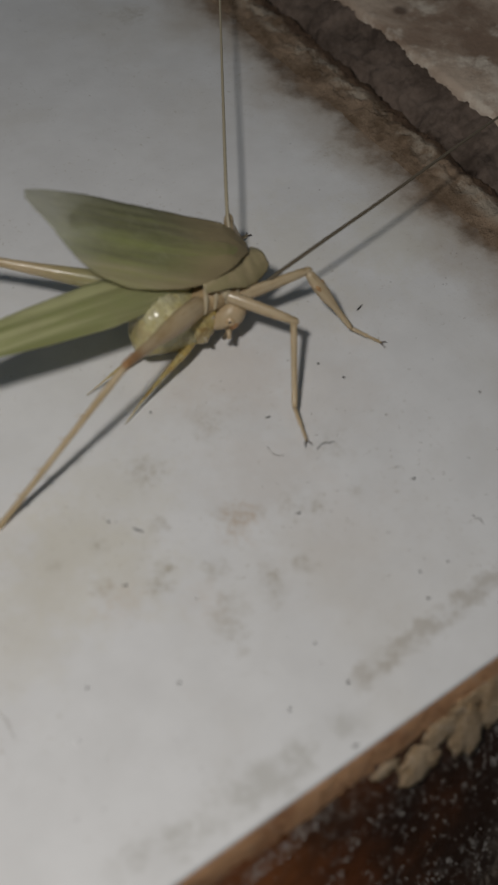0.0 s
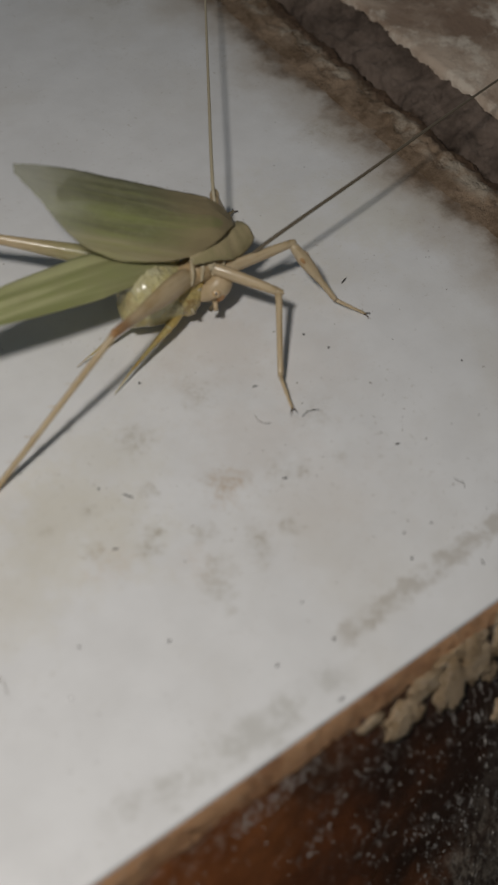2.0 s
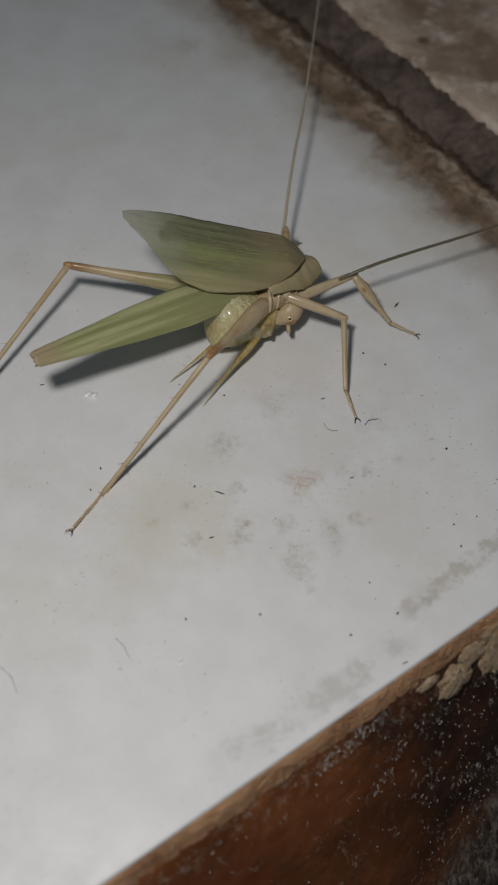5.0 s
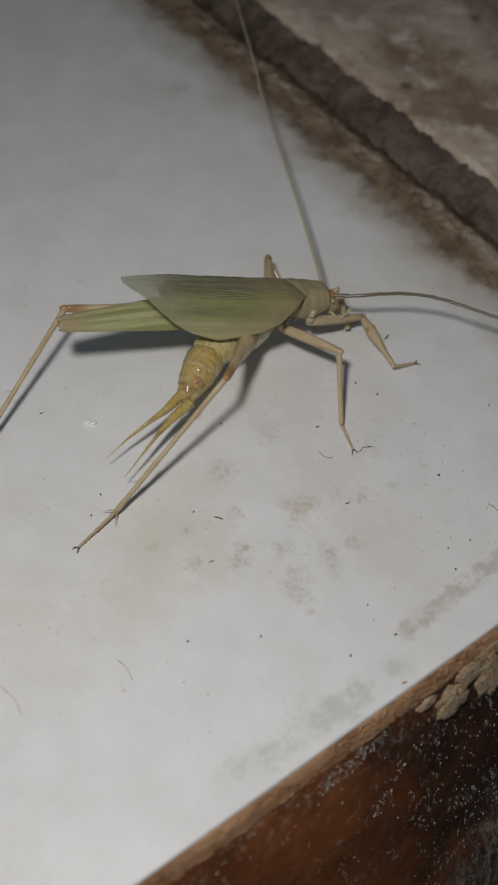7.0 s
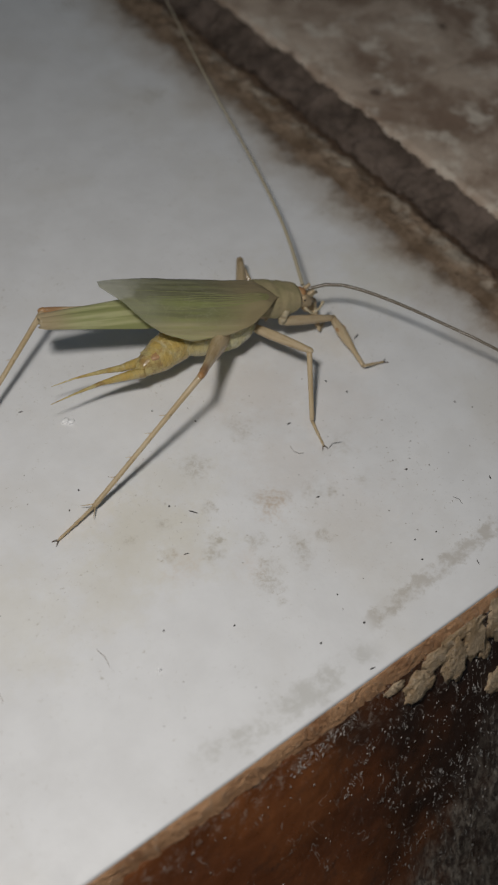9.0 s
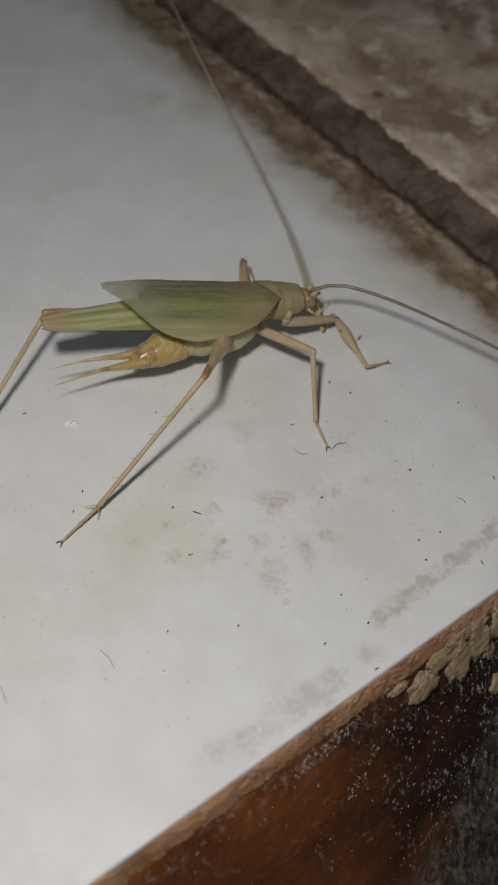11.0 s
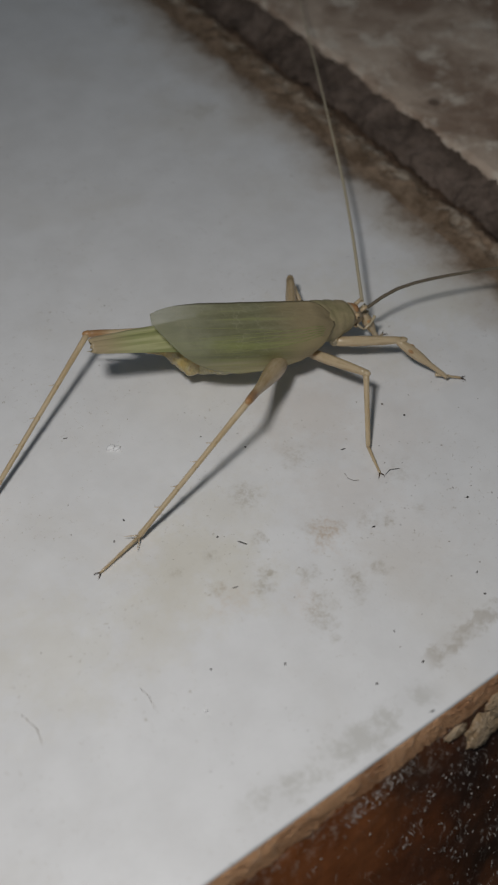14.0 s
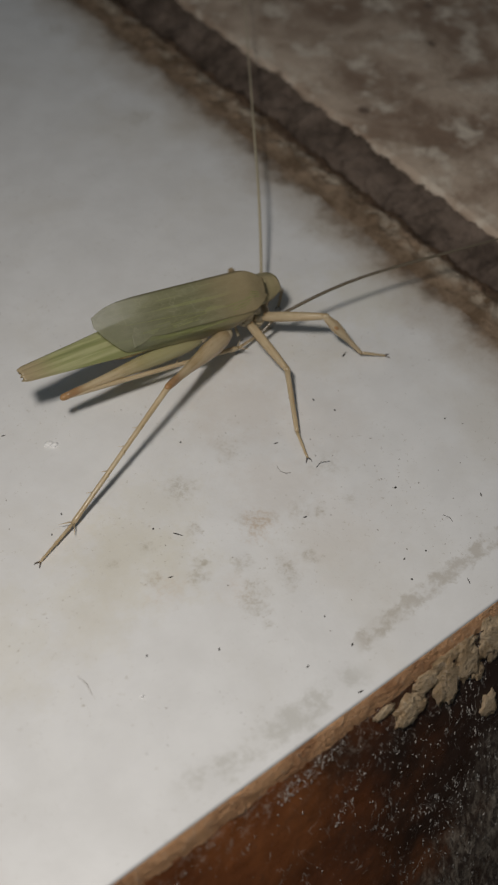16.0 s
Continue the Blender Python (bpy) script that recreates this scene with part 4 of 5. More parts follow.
def motions():
    walk(thorax, [
        (0, set_pose((10.44, 19.69, 5.93, -34.0, 2.0, 2.3))),
        (5.2, set_pose((10.44, 19.69, 5.93, -34.0, 2.0, 2.3))),
        (7.3, set_pose((12.69, 20.49, 6.76, -5.7, 7.8, -16.9))),
        (13.8, set_pose((12.69, 20.49, 6.76, -5.7, 7.8, -16.9))),
        (14.15, set_pose((12.42, 19.93, 6.70, 5.8, 11.2, 1.3))),
        (14.6, set_pose((12.42, 19.93, 6.70, 5.8, 11.2, 1.3))),
        (15, set_pose((12.62, 19.77, 6.68, 7.2, 13.3, 2.1))),
        (15.5, set_pose((14.07, 22.50, 6.33, -24.0, 2.0, -5.0))),
        (15.9, set_pose((14.91, 23.92, 6.33, -28.0, 2.0, -3.5))),
        (16, set_pose((14.91, 23.92, 6.33, -28.0, 2.0, -3.5))),
    ])
    walk(head, [
        (0, set_pose((11.35, 17.57, 4.60, -119.3, 37.2, -170.3))),
        (5.2, set_pose((11.35, 17.57, 4.60, -119.3, 37.2, -170.3))),
        (6.25, set_pose((14.02, 18.43, 5.44, -37.4, 57.3, -70.3))),
        (7.3, set_pose((16.70, 19.28, 6.28, -5.7, 7.8, -16.9))),
        (13.8, set_pose((16.70, 19.28, 6.28, -5.7, 7.8, -16.9))),
        (14.15, set_pose((17.05, 20.02, 5.88, 5.8, 11.2, 1.3))),
        (14.6, set_pose((17.05, 20.02, 5.88, 5.8, 11.2, 1.3))),
        (15, set_pose((17.22, 19.92, 5.69, 7.3, 18.2, 2.7))),
        (15.25, set_pose((17.32, 20.90, 5.14, -30.8, 66.1, -59.8))),
        (15.5, set_pose((17.43, 21.88, 4.60, -112.5, 36.3, -163.6))),
        (15.9, set_pose((17.62, 22.71, 4.60, -118.7, 37.6, -172.8))),
        (16, set_pose((17.62, 22.71, 4.60, -118.7, 37.6, -172.8))),
    ])
    walk(wing_right, [
        (0, set_pose((13.82, 19.86, 9.05, -1.6, 20.4, -26.1))),
        (5.2, set_pose((13.82, 19.86, 9.05, -1.6, 20.4, -26.1))),
        (7.3, set_pose((13.88, 18.78, 9.16, -11.9, 10.3, -23.9))),
        (13.8, set_pose((13.88, 18.78, 9.16, -11.9, 10.3, -23.9))),
        (14.15, set_pose((13.58, 17.16, 8.41, 39.5, 10.8, -18.3))),
        (14.6, set_pose((13.58, 17.16, 8.41, 39.5, 10.8, -18.3))),
        (15, set_pose((13.45, 18.16, 7.62, 37.1, 13.6, -13.1))),
        (15.5, set_pose((15.43, 21.63, 9.23, 37.0, 6.0, -6.2))),
        (15.9, set_pose((15.83, 20.67, 10.12, 45.2, 2.5, -12.1))),
        (16, set_pose((15.83, 20.67, 10.12, 45.2, 2.5, -12.1))),
    ])
    walk(wing_left, [
        (0, set_pose((13.58, 19.52, 8.87, -1.6, 20.4, -26.1))),
        (5.2, set_pose((13.58, 19.52, 8.87, -1.6, 20.4, -26.1))),
        (7.3, set_pose((13.69, 18.39, 9.05, -11.9, 10.3, -23.9))),
        (13.8, set_pose((13.69, 18.39, 9.05, -11.9, 10.3, -23.9))),
        (14.15, set_pose((13.28, 16.70, 7.66, 39.5, 10.8, -18.3))),
        (14.6, set_pose((13.28, 16.70, 7.66, 39.5, 10.8, -18.3))),
        (15, set_pose((13.15, 17.65, 6.90, 37.1, 13.6, -13.1))),
        (15.5, set_pose((15.29, 21.07, 8.49, 37.0, 6.0, -6.2))),
        (15.9, set_pose((15.80, 19.80, 9.20, 45.2, 2.5, -12.1))),
        (16, set_pose((15.80, 19.80, 9.20, 45.2, 2.5, -12.1))),
    ])
    walk(fan, [
        (0, set_pose((8.17, 21.17, 6.67, 20.0, 7.6, -1.7))),
        (5.2, set_pose((8.17, 21.17, 6.67, 20.0, 7.6, -1.7))),
        (7.3, set_pose((13.53, 20.95, 5.96, 25.0, 10.0, -16.2))),
        (13.8, set_pose((13.53, 20.95, 5.96, 25.0, 10.0, -16.2))),
        (14.15, set_pose((14.55, 20.84, 5.52, 25.0, 11.9, -14.0))),
        (14.6, set_pose((14.55, 20.84, 5.52, 25.0, 11.9, -14.0))),
        (15, set_pose((14.60, 20.18, 5.52, 25.0, 11.9, -12.9))),
        (15.5, set_pose((13.54, 24.05, 6.09, 22.0, 8.0, -2.5))),
        (15.9, set_pose((12.92, 24.40, 6.15, 22.0, 7.4, -1.4))),
        (16, set_pose((12.92, 24.40, 6.15, 22.0, 7.4, -1.4))),
    ])
    key_limb(legs["FR"], (7.79, 7.56, 3.28), [
        (0, ((10.9, 17.9, 5.2), (18.4, 16.1, 6.5), (21.1, 11.7, 0.9), (22.9, 9.0, 0.2))),
        (5.2, ((10.9, 17.9, 5.2), (18.4, 16.1, 6.5), (21.1, 11.7, 0.9), (22.9, 9.0, 0.2))),
        (7.3, ((14.8, 17.8, 4.8), (22.0, 16.6, 2.3), (20.9, 9.2, 1.0), (24.0, 8.8, 0.2))),
        (13.8, ((14.8, 17.8, 4.8), (22.0, 16.6, 2.3), (20.9, 9.2, 1.0), (24.0, 8.8, 0.2))),
        (14.15, ((15.0, 18.4, 4.2), (20.1, 12.7, 6.0), (25.1, 10.3, 0.9), (27.3, 7.9, 0.3))),
        (14.6, ((15.0, 18.4, 4.2), (20.1, 12.7, 6.0), (25.1, 10.3, 0.9), (27.3, 7.9, 0.3))),
        (15.0, ((15.1, 18.3, 4.0), (20.8, 13.8, 6.9), (25.2, 12.7, 0.9), (27.8, 10.8, 0.3))),
        (15.5, ((16.6, 20.4, 4.6), (21.1, 14.5, 7.0), (25.2, 12.7, 0.9), (27.8, 10.8, 0.3))),
        (15.9, ((16.5, 21.3, 4.8), (21.5, 15.6, 6.6), (25.3, 12.5, 0.9), (28.0, 10.8, 0.2))),
        (16.0, ((16.5, 21.3, 4.8), (21.5, 15.6, 6.6), (25.3, 12.5, 0.9), (28.0, 10.8, 0.2))),
    ])
    key_limb(legs["FL"], (5.65, 4.74, 2.61), [
        (0, ((11.8, 18.5, 3.6), (16.0, 21.8, 5.6), (16.7, 22.3, 0.9), (18.9, 23.5, 0.3))),
        (5.2, ((11.8, 18.5, 3.6), (16.0, 21.8, 5.6), (16.7, 22.3, 0.9), (18.9, 23.5, 0.3))),
        (7.3, ((15.7, 21.2, 4.4), (21.3, 20.7, 3.6), (20.4, 16.9, 0.9), (22.5, 18.2, 0.2))),
        (13.8, ((15.7, 21.2, 4.4), (21.3, 20.7, 3.6), (20.4, 16.9, 0.9), (22.5, 18.2, 0.2))),
        (14.15, ((15.0, 22.0, 4.5), (19.8, 19.2, 5.4), (21.2, 19.1, 0.9), (23.8, 19.2, 0.2))),
        (14.6, ((15.0, 22.0, 4.5), (19.8, 19.2, 5.4), (21.2, 19.1, 0.9), (23.8, 19.2, 0.2))),
        (15.0, ((15.1, 21.9, 4.5), (20.2, 19.5, 4.5), (22.9, 20.8, 0.9), (23.7, 18.4, 0.2))),
        (15.5, ((17.0, 21.1, 3.6), (21.2, 24.7, 2.4), (25.5, 23.6, 0.9), (23.0, 23.4, 0.2))),
        (15.9, ((16.5, 21.6, 3.6), (20.8, 25.2, 3.5), (24.5, 26.7, 0.9), (22.6, 25.0, 0.2))),
        (16.0, ((16.5, 21.6, 3.6), (20.8, 25.2, 3.5), (24.5, 26.7, 0.9), (22.6, 25.0, 0.2))),
    ])
    key_limb(legs["MR"], (7.60, 8.10, 3.44), [
        (0, ((9.9, 18.7, 6.2), (14.2, 12.9, 5.2), (10.1, 6.2, 0.9), (9.3, 2.9, 0.3))),
        (5.2, ((9.9, 18.7, 6.2), (14.2, 12.9, 5.2), (10.1, 6.2, 0.9), (9.3, 2.9, 0.3))),
        (7.3, ((11.3, 18.6, 4.9), (13.4, 11.6, 6.2), (10.4, 6.3, 0.9), (9.5, 3.0, 0.2))),
        (13.8, ((11.3, 18.6, 4.9), (13.4, 11.6, 6.2), (10.4, 6.3, 0.9), (9.5, 3.0, 0.2))),
        (14.15, ((11.5, 18.1, 4.4), (13.4, 11.6, 6.2), (10.4, 6.1, 0.9), (9.4, 2.9, 0.3))),
        (14.6, ((11.5, 18.1, 4.4), (13.4, 11.6, 6.2), (10.4, 6.1, 0.9), (9.4, 2.9, 0.3))),
        (15, ((11.6, 18.0, 4.4), (13.1, 11.3, 6.2), (10.5, 5.9, 0.9), (9.2, 2.8, 0.3))),
        (15.5, ((13.7, 20.8, 4.5), (14.3, 12.7, 3.8), (10.4, 6.2, 0.9), (9.4, 3.0, 0.3))),
        (15.9, ((14.7, 21.4, 4.7), (14.7, 13.5, 3.0), (10.5, 6.6, 0.9), (9.6, 3.4, 0.2))),
        (16, ((14.7, 21.4, 4.7), (14.7, 13.5, 3.0), (10.5, 6.6, 0.9), (9.6, 3.4, 0.2))),
    ])
    key_limb(legs["ML"], (8.43, 6.28, 1.67), [
        (0, ((11.8, 19.3, 3.6), (16.3, 26.0, 6.3), (19.1, 27.7, 0.9), (20.5, 28.3, 0.3))),
        (5.2, ((11.8, 19.3, 3.6), (16.3, 26.0, 6.3), (19.1, 27.7, 0.9), (20.5, 28.3, 0.3))),
        (7.3, ((12.4, 22.4, 4.5), (17.3, 29.3, 4.2), (16.9, 23.9, 0.9), (18.4, 23.8, 0.2))),
        (13.8, ((12.4, 22.4, 4.5), (17.3, 29.3, 4.2), (16.9, 23.9, 0.9), (18.4, 23.8, 0.2))),
        (14.15, ((11.5, 22.1, 4.8), (16.5, 28.9, 4.9), (16.3, 24.1, 0.9), (17.5, 23.1, 0.2))),
        (14.6, ((11.5, 22.1, 4.8), (16.5, 28.9, 4.9), (16.3, 24.1, 0.9), (17.5, 23.1, 0.2))),
        (15.0, ((11.6, 22.0, 4.9), (17.3, 28.2, 4.8), (17.1, 23.2, 0.9), (18.5, 22.6, 0.2))),
        (15.5, ((14.7, 22.7, 3.6), (19.2, 29.7, 4.7), (19.8, 24.8, 0.9), (20.7, 26.0, 0.2))),
        (15.9, ((15.0, 22.8, 3.6), (19.0, 30.3, 4.0), (18.7, 24.8, 0.9), (19.6, 26.1, 0.3))),
        (16.0, ((15.0, 22.8, 3.6), (19.0, 30.3, 4.0), (18.7, 24.8, 0.9), (19.6, 26.1, 0.3))),
    ])
    key_limb(legs["HR"], (13.19, 17.99, 5.39), [
        (0, ((8.6, 18.9, 5.4), (-2.0, 13.9, 9.0), (-16.4, 11.1, 0.8), (-21.3, 9.3, 0.3))),
        (5.2, ((8.6, 18.9, 5.4), (-2.0, 13.9, 9.0), (-16.4, 11.1, 0.8), (-21.3, 9.3, 0.3))),
        (7.3, ((7.5, 19.6, 5.4), (-1.7, 11.9, 11.0), (-16.6, 10.3, 0.9), (-21.8, 9.2, 0.2))),
        (13.8, ((7.5, 19.6, 5.4), (-1.7, 11.9, 11.0), (-16.6, 10.3, 0.9), (-21.8, 9.2, 0.2))),
        (14.15, ((7.6, 17.9, 5.2), (-2.2, 11.6, 11.5), (-16.7, 10.4, 0.9), (-21.9, 9.4, 0.2))),
        (14.6, ((7.6, 17.9, 5.2), (-2.2, 11.6, 11.5), (-16.7, 10.4, 0.9), (-21.9, 9.4, 0.2))),
        (15.0, ((7.8, 17.7, 5.3), (-2.0, 11.4, 11.5), (-16.5, 10.1, 0.9), (-21.8, 9.2, 0.2))),
        (15.5, ((10.4, 20.1, 4.9), (-0.7, 14.0, 8.6), (-16.7, 10.5, 0.9), (-21.9, 9.2, 0.2))),
        (15.9, ((11.3, 21.2, 4.8), (-0.6, 16.2, 7.8), (-16.5, 11.2, 0.9), (-21.6, 9.5, 0.2))),
        (16.0, ((11.3, 21.2, 4.8), (-0.6, 16.2, 7.8), (-16.5, 11.2, 0.9), (-21.6, 9.5, 0.2))),
    ])
    key_limb(legs["HL"], (18.50, 23.20, 6.74), [
        (0, ((7.0, 23.1, 3.8), (-7.5, 34.0, 7.4), (-28.3, 25.8, 0.9), (-31.7, 20.1, 0.3))),
        (5.2, ((7.0, 23.1, 3.8), (-7.5, 34.0, 7.4), (-28.3, 25.8, 0.9), (-31.7, 20.1, 0.3))),
        (7.3, ((7.7, 25.0, 4.6), (-9.1, 31.9, 8.0), (-28.8, 21.8, 0.9), (-32.3, 16.2, 0.3))),
        (14.2, ((7.7, 25.0, 4.6), (-9.1, 31.9, 8.0), (-28.8, 21.8, 0.9), (-32.3, 16.2, 0.3))),
        (14.4, ((7.6, 22.0, 5.5), (3.5, 39.0, 11.5), (-14.9, 26.4, 8.9), (-20.1, 24.4, 7.4))),
        (14.55, ((7.8, 21.4, 5.3), (4.0, 38.4, 11.5), (-14.9, 26.3, 8.9), (-20.1, 24.4, 7.4))),
        (14.95, ((8.2, 20.8, 5.5), (2.0, 36.9, 12.2), (-7.8, 19.1, 0.9), (-13.1, 17.7, 0.2))),
        (15.1, ((8.2, 20.8, 5.5), (2.0, 36.9, 12.2), (-7.8, 19.1, 0.9), (-13.1, 17.7, 0.2))),
        (15.45, ((9.1, 25.3, 5.3), (2.9, 42.7, 6.5), (2.7, 19.9, 2.2), (-1.4, 18.3, 0.4))),
        (15.85, ((8.8, 22.8, 4.6), (-9.6, 22.9, 5.9), (13.1, 21.0, 1.8), (19.4, 22.8, 0.1))),
        (16, ((8.8, 22.8, 4.6), (-9.6, 22.9, 5.9), (13.1, 21.0, 1.8), (19.4, 22.8, 0.1))),
    ])
    tip_keys = key_chain(abdomen, (4.8, 4.6, 5.6), [
        (0, ((7.6, 20.0, 4.6), (2.4, 20.4, 4.2), (5.0, 18.9, 2.9), (10.0, 20.3, 4.7))),
        (5.2, ((7.6, 20.0, 4.6), (2.4, 20.4, 4.2), (5.0, 18.9, 2.9), (10.0, 20.3, 4.7))),
        (5.9, ((8.6, 20.1, 5.0), (3.8, 20.4, 4.5), (5.2, 16.2, 3.4), (8.5, 11.8, 2.6))),
        (6.6, ((10.0, 20.2, 5.8), (5.3, 20.6, 5.0), (2.6, 17.2, 4.3), (-0.2, 12.4, 3.4))),
        (7.3, ((10.3, 20.9, 5.9), (5.3, 21.8, 5.2), (-0.1, 21.0, 4.8), (-5.0, 18.3, 4.6))),
        (7.6, ((10.3, 20.9, 5.9), (5.3, 21.8, 5.2), (-0.1, 21.0, 4.8), (-5.0, 18.3, 4.6))),
        (8.0, ((11.0, 20.4, 5.6), (5.8, 21.6, 5.0), (0.7, 21.5, 4.8), (-4.3, 20.0, 4.7))),
        (8.6, ((11.5, 20.3, 5.4), (6.2, 21.3, 5.0), (1.5, 22.0, 4.8), (-4.0, 20.7, 4.7))),
        (9.2, ((11.5, 20.3, 5.4), (6.2, 21.3, 5.0), (1.5, 22.0, 4.8), (-4.0, 20.7, 4.7))),
        (11.4, ((11.5, 20.3, 5.4), (6.2, 21.4, 5.0), (1.1, 22.7, 4.8), (-3.1, 22.9, 4.8))),
        (13.7, ((11.5, 20.5, 5.4), (6.2, 21.6, 5.0), (1.0, 23.0, 4.8), (-2.8, 23.4, 4.8))),
        (14.0, ((9.4, 21.8, 5.6), (4.8, 23.0, 5.2), (0.4, 24.5, 4.7), (-1.3, 29.8, 5.0))),
        (14.6, ((9.4, 21.8, 5.6), (4.8, 23.0, 5.2), (0.4, 24.5, 4.7), (-1.3, 29.8, 5.0))),
        (15.0, ((9.5, 21.0, 5.4), (4.8, 21.6, 5.2), (0.2, 22.4, 4.7), (-1.6, 27.6, 5.0))),
        (15.5, ((10.1, 23.3, 6.9), (5.3, 24.0, 7.1), (0.8, 24.7, 6.9), (-3.1, 25.3, 6.6))),
        (15.9, ((12.2, 24.4, 6.5), (7.5, 25.5, 6.1), (3.1, 26.5, 5.4), (-0.7, 27.3, 4.7))),
        (16.0, ((12.2, 24.4, 6.5), (7.5, 25.5, 6.1), (3.1, 26.5, 5.4), (-0.7, 27.3, 4.7))),
    ], True)
    key_chain(antennae["left"], PIECE, [
        (0.0, ((9.7, 16.2, 2.6), (13.5, 20.1, 3.2), (15.1, 23.6, 5.2), (15.4, 24.9, 7.0), (18.5, 29.8, 8.0), (26.1, 41.3, 8.0), (34.8, 54.5, 8.0), (45.1, 70.0, 8.0))),
        (2.4, ((9.7, 16.2, 2.6), (13.5, 20.1, 3.2), (15.1, 23.6, 5.2), (15.4, 24.9, 7.0), (18.5, 29.8, 8.0), (26.1, 41.3, 8.0), (34.8, 54.5, 8.0), (45.1, 70.0, 8.0))),
        (3.5, ((8.5, 17.8, 2.6), (12.4, 22.2, 2.8), (14.9, 24.8, 4.5), (22.1, 32.8, 8.0), (29.9, 40.6, 8.0), (38.4, 49.9, 8.0))),
        (5.2, ((8.5, 17.8, 2.6), (12.4, 22.2, 2.8), (14.9, 24.8, 4.5), (22.1, 32.8, 8.0), (29.9, 40.6, 8.0), (38.4, 49.9, 8.0))),
        (7.5, ((18.9, 19.4, 7.2), (22.8, 27.8, 8.0), (30.0, 45.6, 8.0), (39.0, 66.5, 8.0), (47.6, 87.1, 8.0))),
        (9.0, ((18.9, 19.4, 7.2), (23.2, 28.2, 8.0), (28.3, 42.2, 8.0), (33.0, 57.3, 8.0), (40.0, 76.8, 8.0), (46.0, 94.7, 8.0))),
        (11.5, ((18.9, 19.4, 7.2), (23.1, 28.4, 8.0), (28.5, 43.1, 8.0), (33.7, 58.2, 8.0), (41.1, 78.1, 8.0), (47.1, 96.5, 8.0))),
        (12.5, ((18.9, 19.4, 7.2), (26.6, 33.8, 8.0), (32.5, 48.5, 8.0), (39.1, 63.7, 8.0), (45.3, 80.0, 8.0), (51.2, 97.1, 8.0))),
        (13.5, ((18.9, 19.4, 7.2), (26.6, 33.4, 8.0), (34.3, 49.1, 8.0), (42.2, 66.6, 8.0), (50.0, 82.0, 8.0))),
        (14.0, ((20.0, 19.8, 6.8), (29.3, 34.1, 8.0), (39.7, 51.8, 8.0), (52.8, 74.5, 8.0))),
        (14.5, ((19.9, 20.6, 6.6), (32.9, 37.5, 8.0), (46.5, 56.1, 8.0), (59.2, 73.5, 8.0))),
        (15.0, ((20.2, 20.5, 6.1), (26.4, 28.1, 8.0), (37.5, 41.4, 8.0), (54.1, 61.9, 8.0))),
        (15.5, ((17.0, 20.6, 4.0), (20.1, 25.5, 5.0), (22.9, 30.9, 8.0), (29.9, 42.6, 8.0), (36.7, 55.2, 8.0), (43.5, 71.8, 8.0))),
        (16.0, ((15.6, 20.8, 3.0), (19.4, 24.8, 3.4), (22.8, 29.2, 5.0), (27.7, 36.1, 8.0), (34.0, 44.9, 8.0), (46.9, 62.9, 8.0))),
    ])
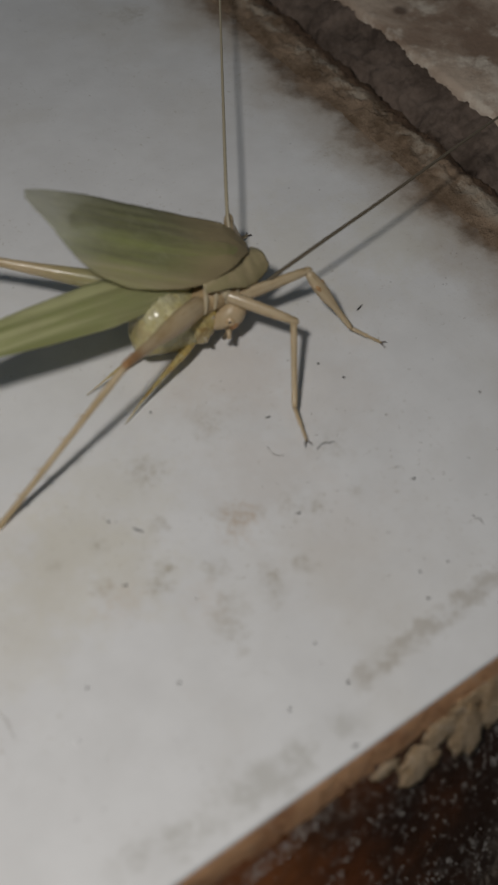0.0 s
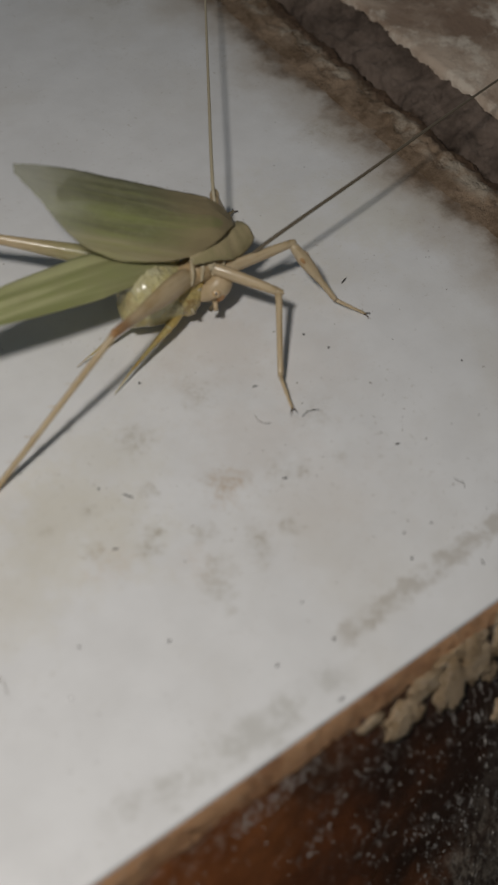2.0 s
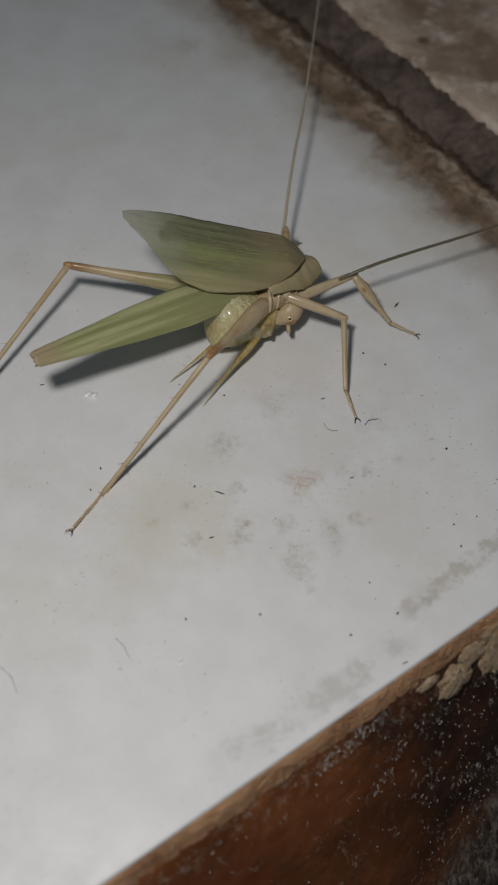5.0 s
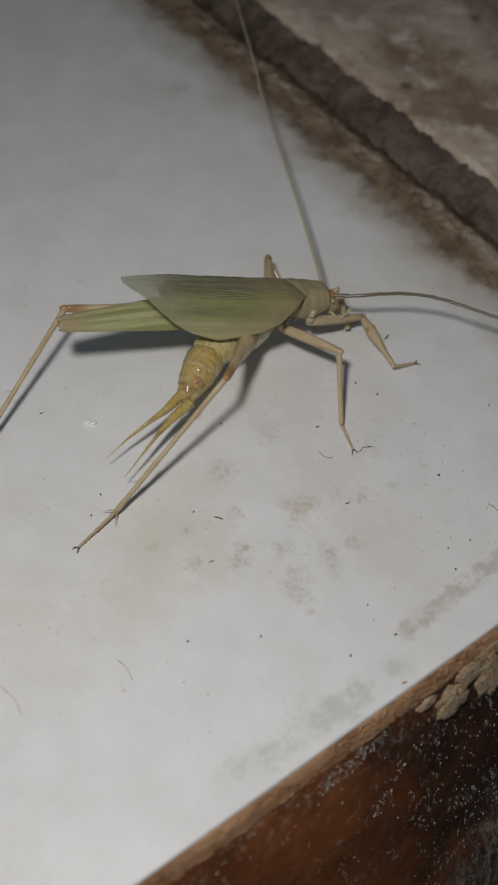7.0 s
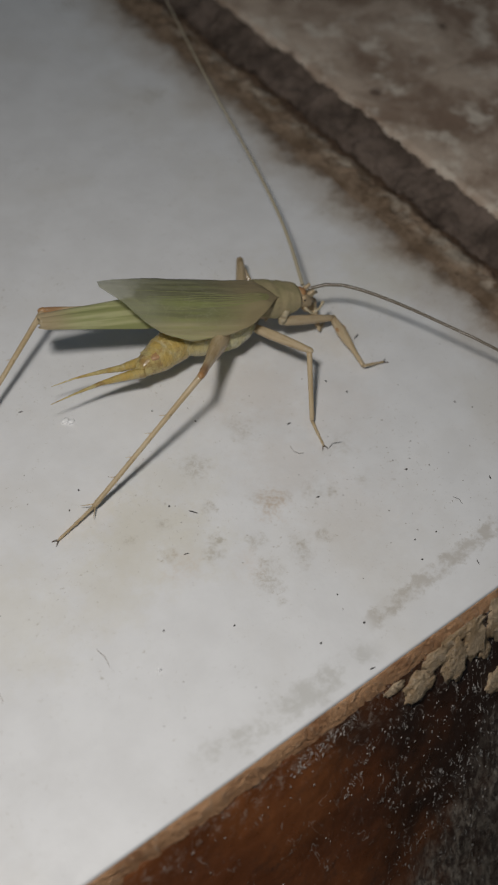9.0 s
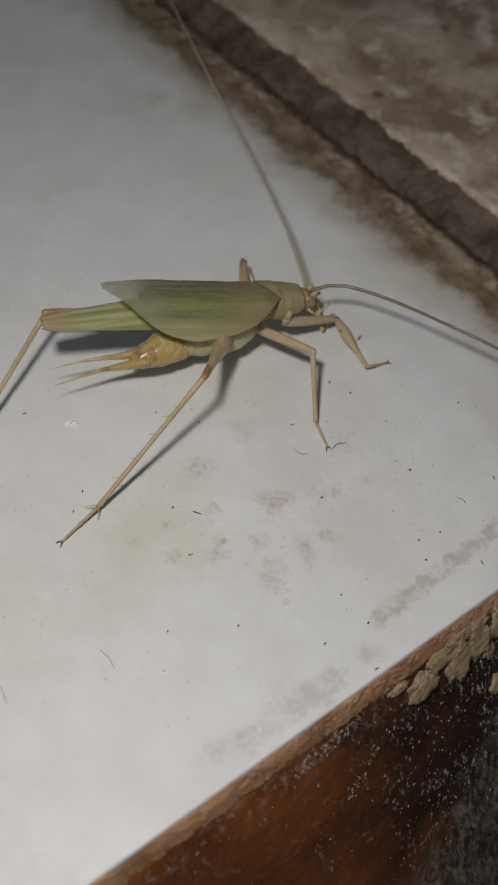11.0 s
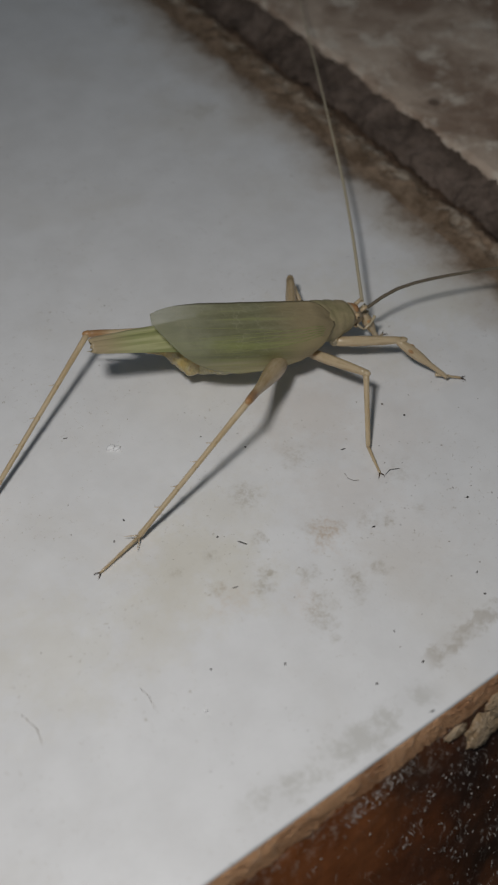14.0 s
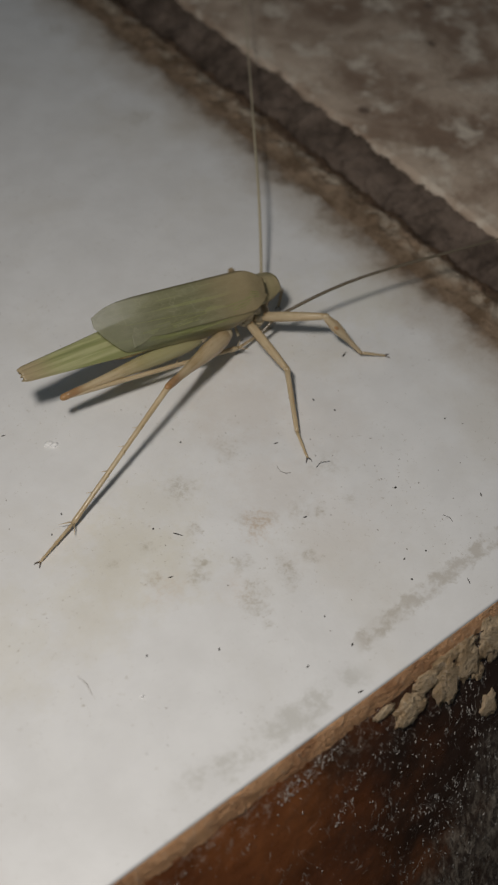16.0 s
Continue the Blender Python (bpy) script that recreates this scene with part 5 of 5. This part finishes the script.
    key_chain(antennae["right"], PIECE, [
        (0.0, ((9.1, 16.2, 2.6), (12.0, 17.7, 3.4), (14.3, 17.4, 6.0), (15.9, 16.7, 7.5), (22.3, 17.5, 8.0), (29.6, 18.7, 8.0), (37.4, 20.2, 8.0), (46.4, 21.8, 8.0), (52.6, 22.8, 8.0))),
        (2.4, ((9.1, 16.2, 2.6), (12.0, 17.7, 3.4), (14.3, 17.4, 6.0), (15.9, 16.7, 7.5), (22.3, 17.5, 8.0), (29.6, 18.7, 8.0), (37.4, 20.2, 8.0), (46.4, 21.8, 8.0), (52.6, 22.8, 8.0))),
        (3.5, ((8.3, 17.0, 3.0), (11.6, 17.8, 3.4), (15.2, 17.2, 5.5), (18.5, 15.3, 8.0), (24.1, 14.4, 8.0), (31.0, 12.9, 8.0), (38.3, 11.6, 8.0))),
        (5.2, ((8.3, 17.0, 3.0), (11.6, 17.8, 3.4), (15.2, 17.2, 5.5), (18.5, 15.3, 8.0), (24.1, 14.4, 8.0), (31.0, 12.9, 8.0), (38.3, 11.6, 8.0))),
        (7.5, ((19.2, 18.7, 7.0), (22.3, 15.3, 8.0), (27.2, 11.0, 8.0), (30.6, 3.3, 8.0), (32.6, -1.7, 8.0))),
        (9.0, ((19.2, 18.7, 7.0), (20.9, 17.8, 7.6), (22.5, 16.1, 8.0), (24.0, 13.7, 8.0), (25.6, 10.6, 8.0), (27.0, 7.2, 8.0), (28.3, 3.7, 8.0), (29.6, 0.4, 8.0), (31.1, -2.9, 7.5))),
        (11.5, ((19.2, 18.7, 7.0), (20.9, 17.8, 7.6), (22.5, 16.1, 8.0), (24.0, 13.7, 8.0), (25.6, 10.6, 8.0), (27.0, 7.2, 8.0), (28.3, 3.7, 8.0), (29.6, 0.4, 8.0), (31.1, -2.9, 7.5))),
        (12.5, ((19.2, 18.7, 7.0), (22.1, 18.0, 8.0), (25.9, 15.7, 8.0), (30.3, 11.6, 8.0), (34.6, 6.3, 8.0), (37.6, 2.1, 8.0))),
        (13.5, ((19.2, 18.7, 7.0), (22.7, 18.2, 8.0), (27.2, 15.5, 8.0), (32.4, 11.6, 8.0), (37.1, 7.3, 8.0))),
        (14.0, ((19.8, 18.6, 6.8), (23.6, 18.4, 8.0), (29.2, 16.9, 8.0), (35.7, 14.2, 8.0))),
        (14.5, ((19.9, 19.4, 6.5), (23.0, 19.4, 8.0), (27.6, 19.7, 8.0), (32.1, 18.7, 8.0), (41.6, 16.7, 8.0), (47.8, 15.3, 8.0))),
        (15.0, ((20.2, 19.3, 5.9), (22.3, 18.7, 8.0), (27.5, 18.7, 8.0), (32.3, 16.4, 8.0), (42.8, 12.0, 8.0))),
        (15.5, ((16.4, 19.9, 4.0), (19.1, 20.2, 5.5), (24.0, 20.1, 8.0), (32.6, 21.6, 8.0), (41.3, 21.6, 8.0), (55.2, 19.9, 8.0))),
        (16.0, ((15.5, 20.3, 3.0), (17.8, 20.4, 4.5), (19.5, 19.0, 6.5), (25.3, 17.7, 8.0), (32.3, 16.5, 8.0), (45.6, 13.1, 8.0), (54.0, 11.3, 8.0))),
    ])
    # the tail feelers: root and tip of each while the abdomen bends, later they follow its end
    tails = {
        0: (((6.6, 17.7, 2.6), (-2.4, 14.5, 0.5)), ((6.0, 19.6, 2.4), (-3.9, 19.1, 0.5))),
        5.2: (((6.6, 17.7, 2.6), (-2.4, 14.5, 0.5)), ((6.0, 19.6, 2.4), (-3.9, 19.1, 0.5))),
        5.9: (((8.2, 12.4, 2.7), (2.2, 4.4, 1.5)), ((7.4, 12.8, 2.7), (0.0, 6.2, 1.5))),
        6.6: (((-0.2, 13.2, 3.5), (-8.6, 8.6, 2.0)), ((-0.6, 12.4, 3.5), (-8.2, 6.6, 2.0))),
        7.3: (((-4.9, 19.0, 4.8), (-12.6, 18.8, 3.6)), ((-4.9, 17.7, 4.6), (-12.2, 16.9, 3.4))),
        7.6: (((-4.9, 19.0, 4.8), (-12.6, 18.8, 3.6)), ((-4.9, 17.7, 4.6), (-12.2, 16.9, 3.4))),
        8.0: (((-3.2, 21.0, 4.9), (-14.3, 22.7, 4.8)), ((-4.2, 19.8, 4.8), (-12.8, 18.5, 4.8))),
        8.6: (((-2.8, 21.6, 4.9), (-13.3, 24.4, 4.8)), ((-4.0, 20.4, 4.8), (-13.3, 22.0, 4.8))),
        9.2: (((-2.8, 21.6, 4.9), (-13.3, 24.4, 4.8)), ((-4.0, 20.4, 4.8), (-13.3, 22.0, 4.8))),
        11.4: (((-1.8, 23.6, 4.9), (-11.3, 27.3, 4.8)), ((-2.5, 22.2, 4.7), (-10.2, 24.4, 4.8))),
        13.7: (((-1.6, 24.2, 4.9), (-11.9, 27.3, 4.8)), ((-2.4, 22.8, 4.7), (-10.2, 24.3, 4.8))),
        14.0: (((-0.6, 27.0, 4.6), (-6.8, 33.3, 4.4)), ((-0.8, 26.4, 4.6), (-7.6, 32.0, 4.4))),
        14.6: (((-0.6, 27.0, 4.6), (-6.8, 33.3, 4.4)), ((-0.8, 26.4, 4.6), (-7.6, 32.0, 4.4))),
        15.0: (((-0.8, 24.4, 4.6), (-4.9, 29.7, 4.4)), ((-1.0, 23.8, 4.6), (-6.0, 28.6, 4.4))),
    }
    for tail, side in zip(cerci, (-1, 1)):
        rows = [(t, along(*ends[0 if side > 0 else 1]) @ pose(0, 0, 0, 0, 0, 180 + 12 * side)) for t, ends in tails.items()]
        rows += [(t, m @ pose(-0.6 * MM, 0.6 * side * MM, 0.2 * MM, 0, 0, 16 * side)) for t, m in tip_keys if t > 15.2]
        walk(tail, rows)


motions()
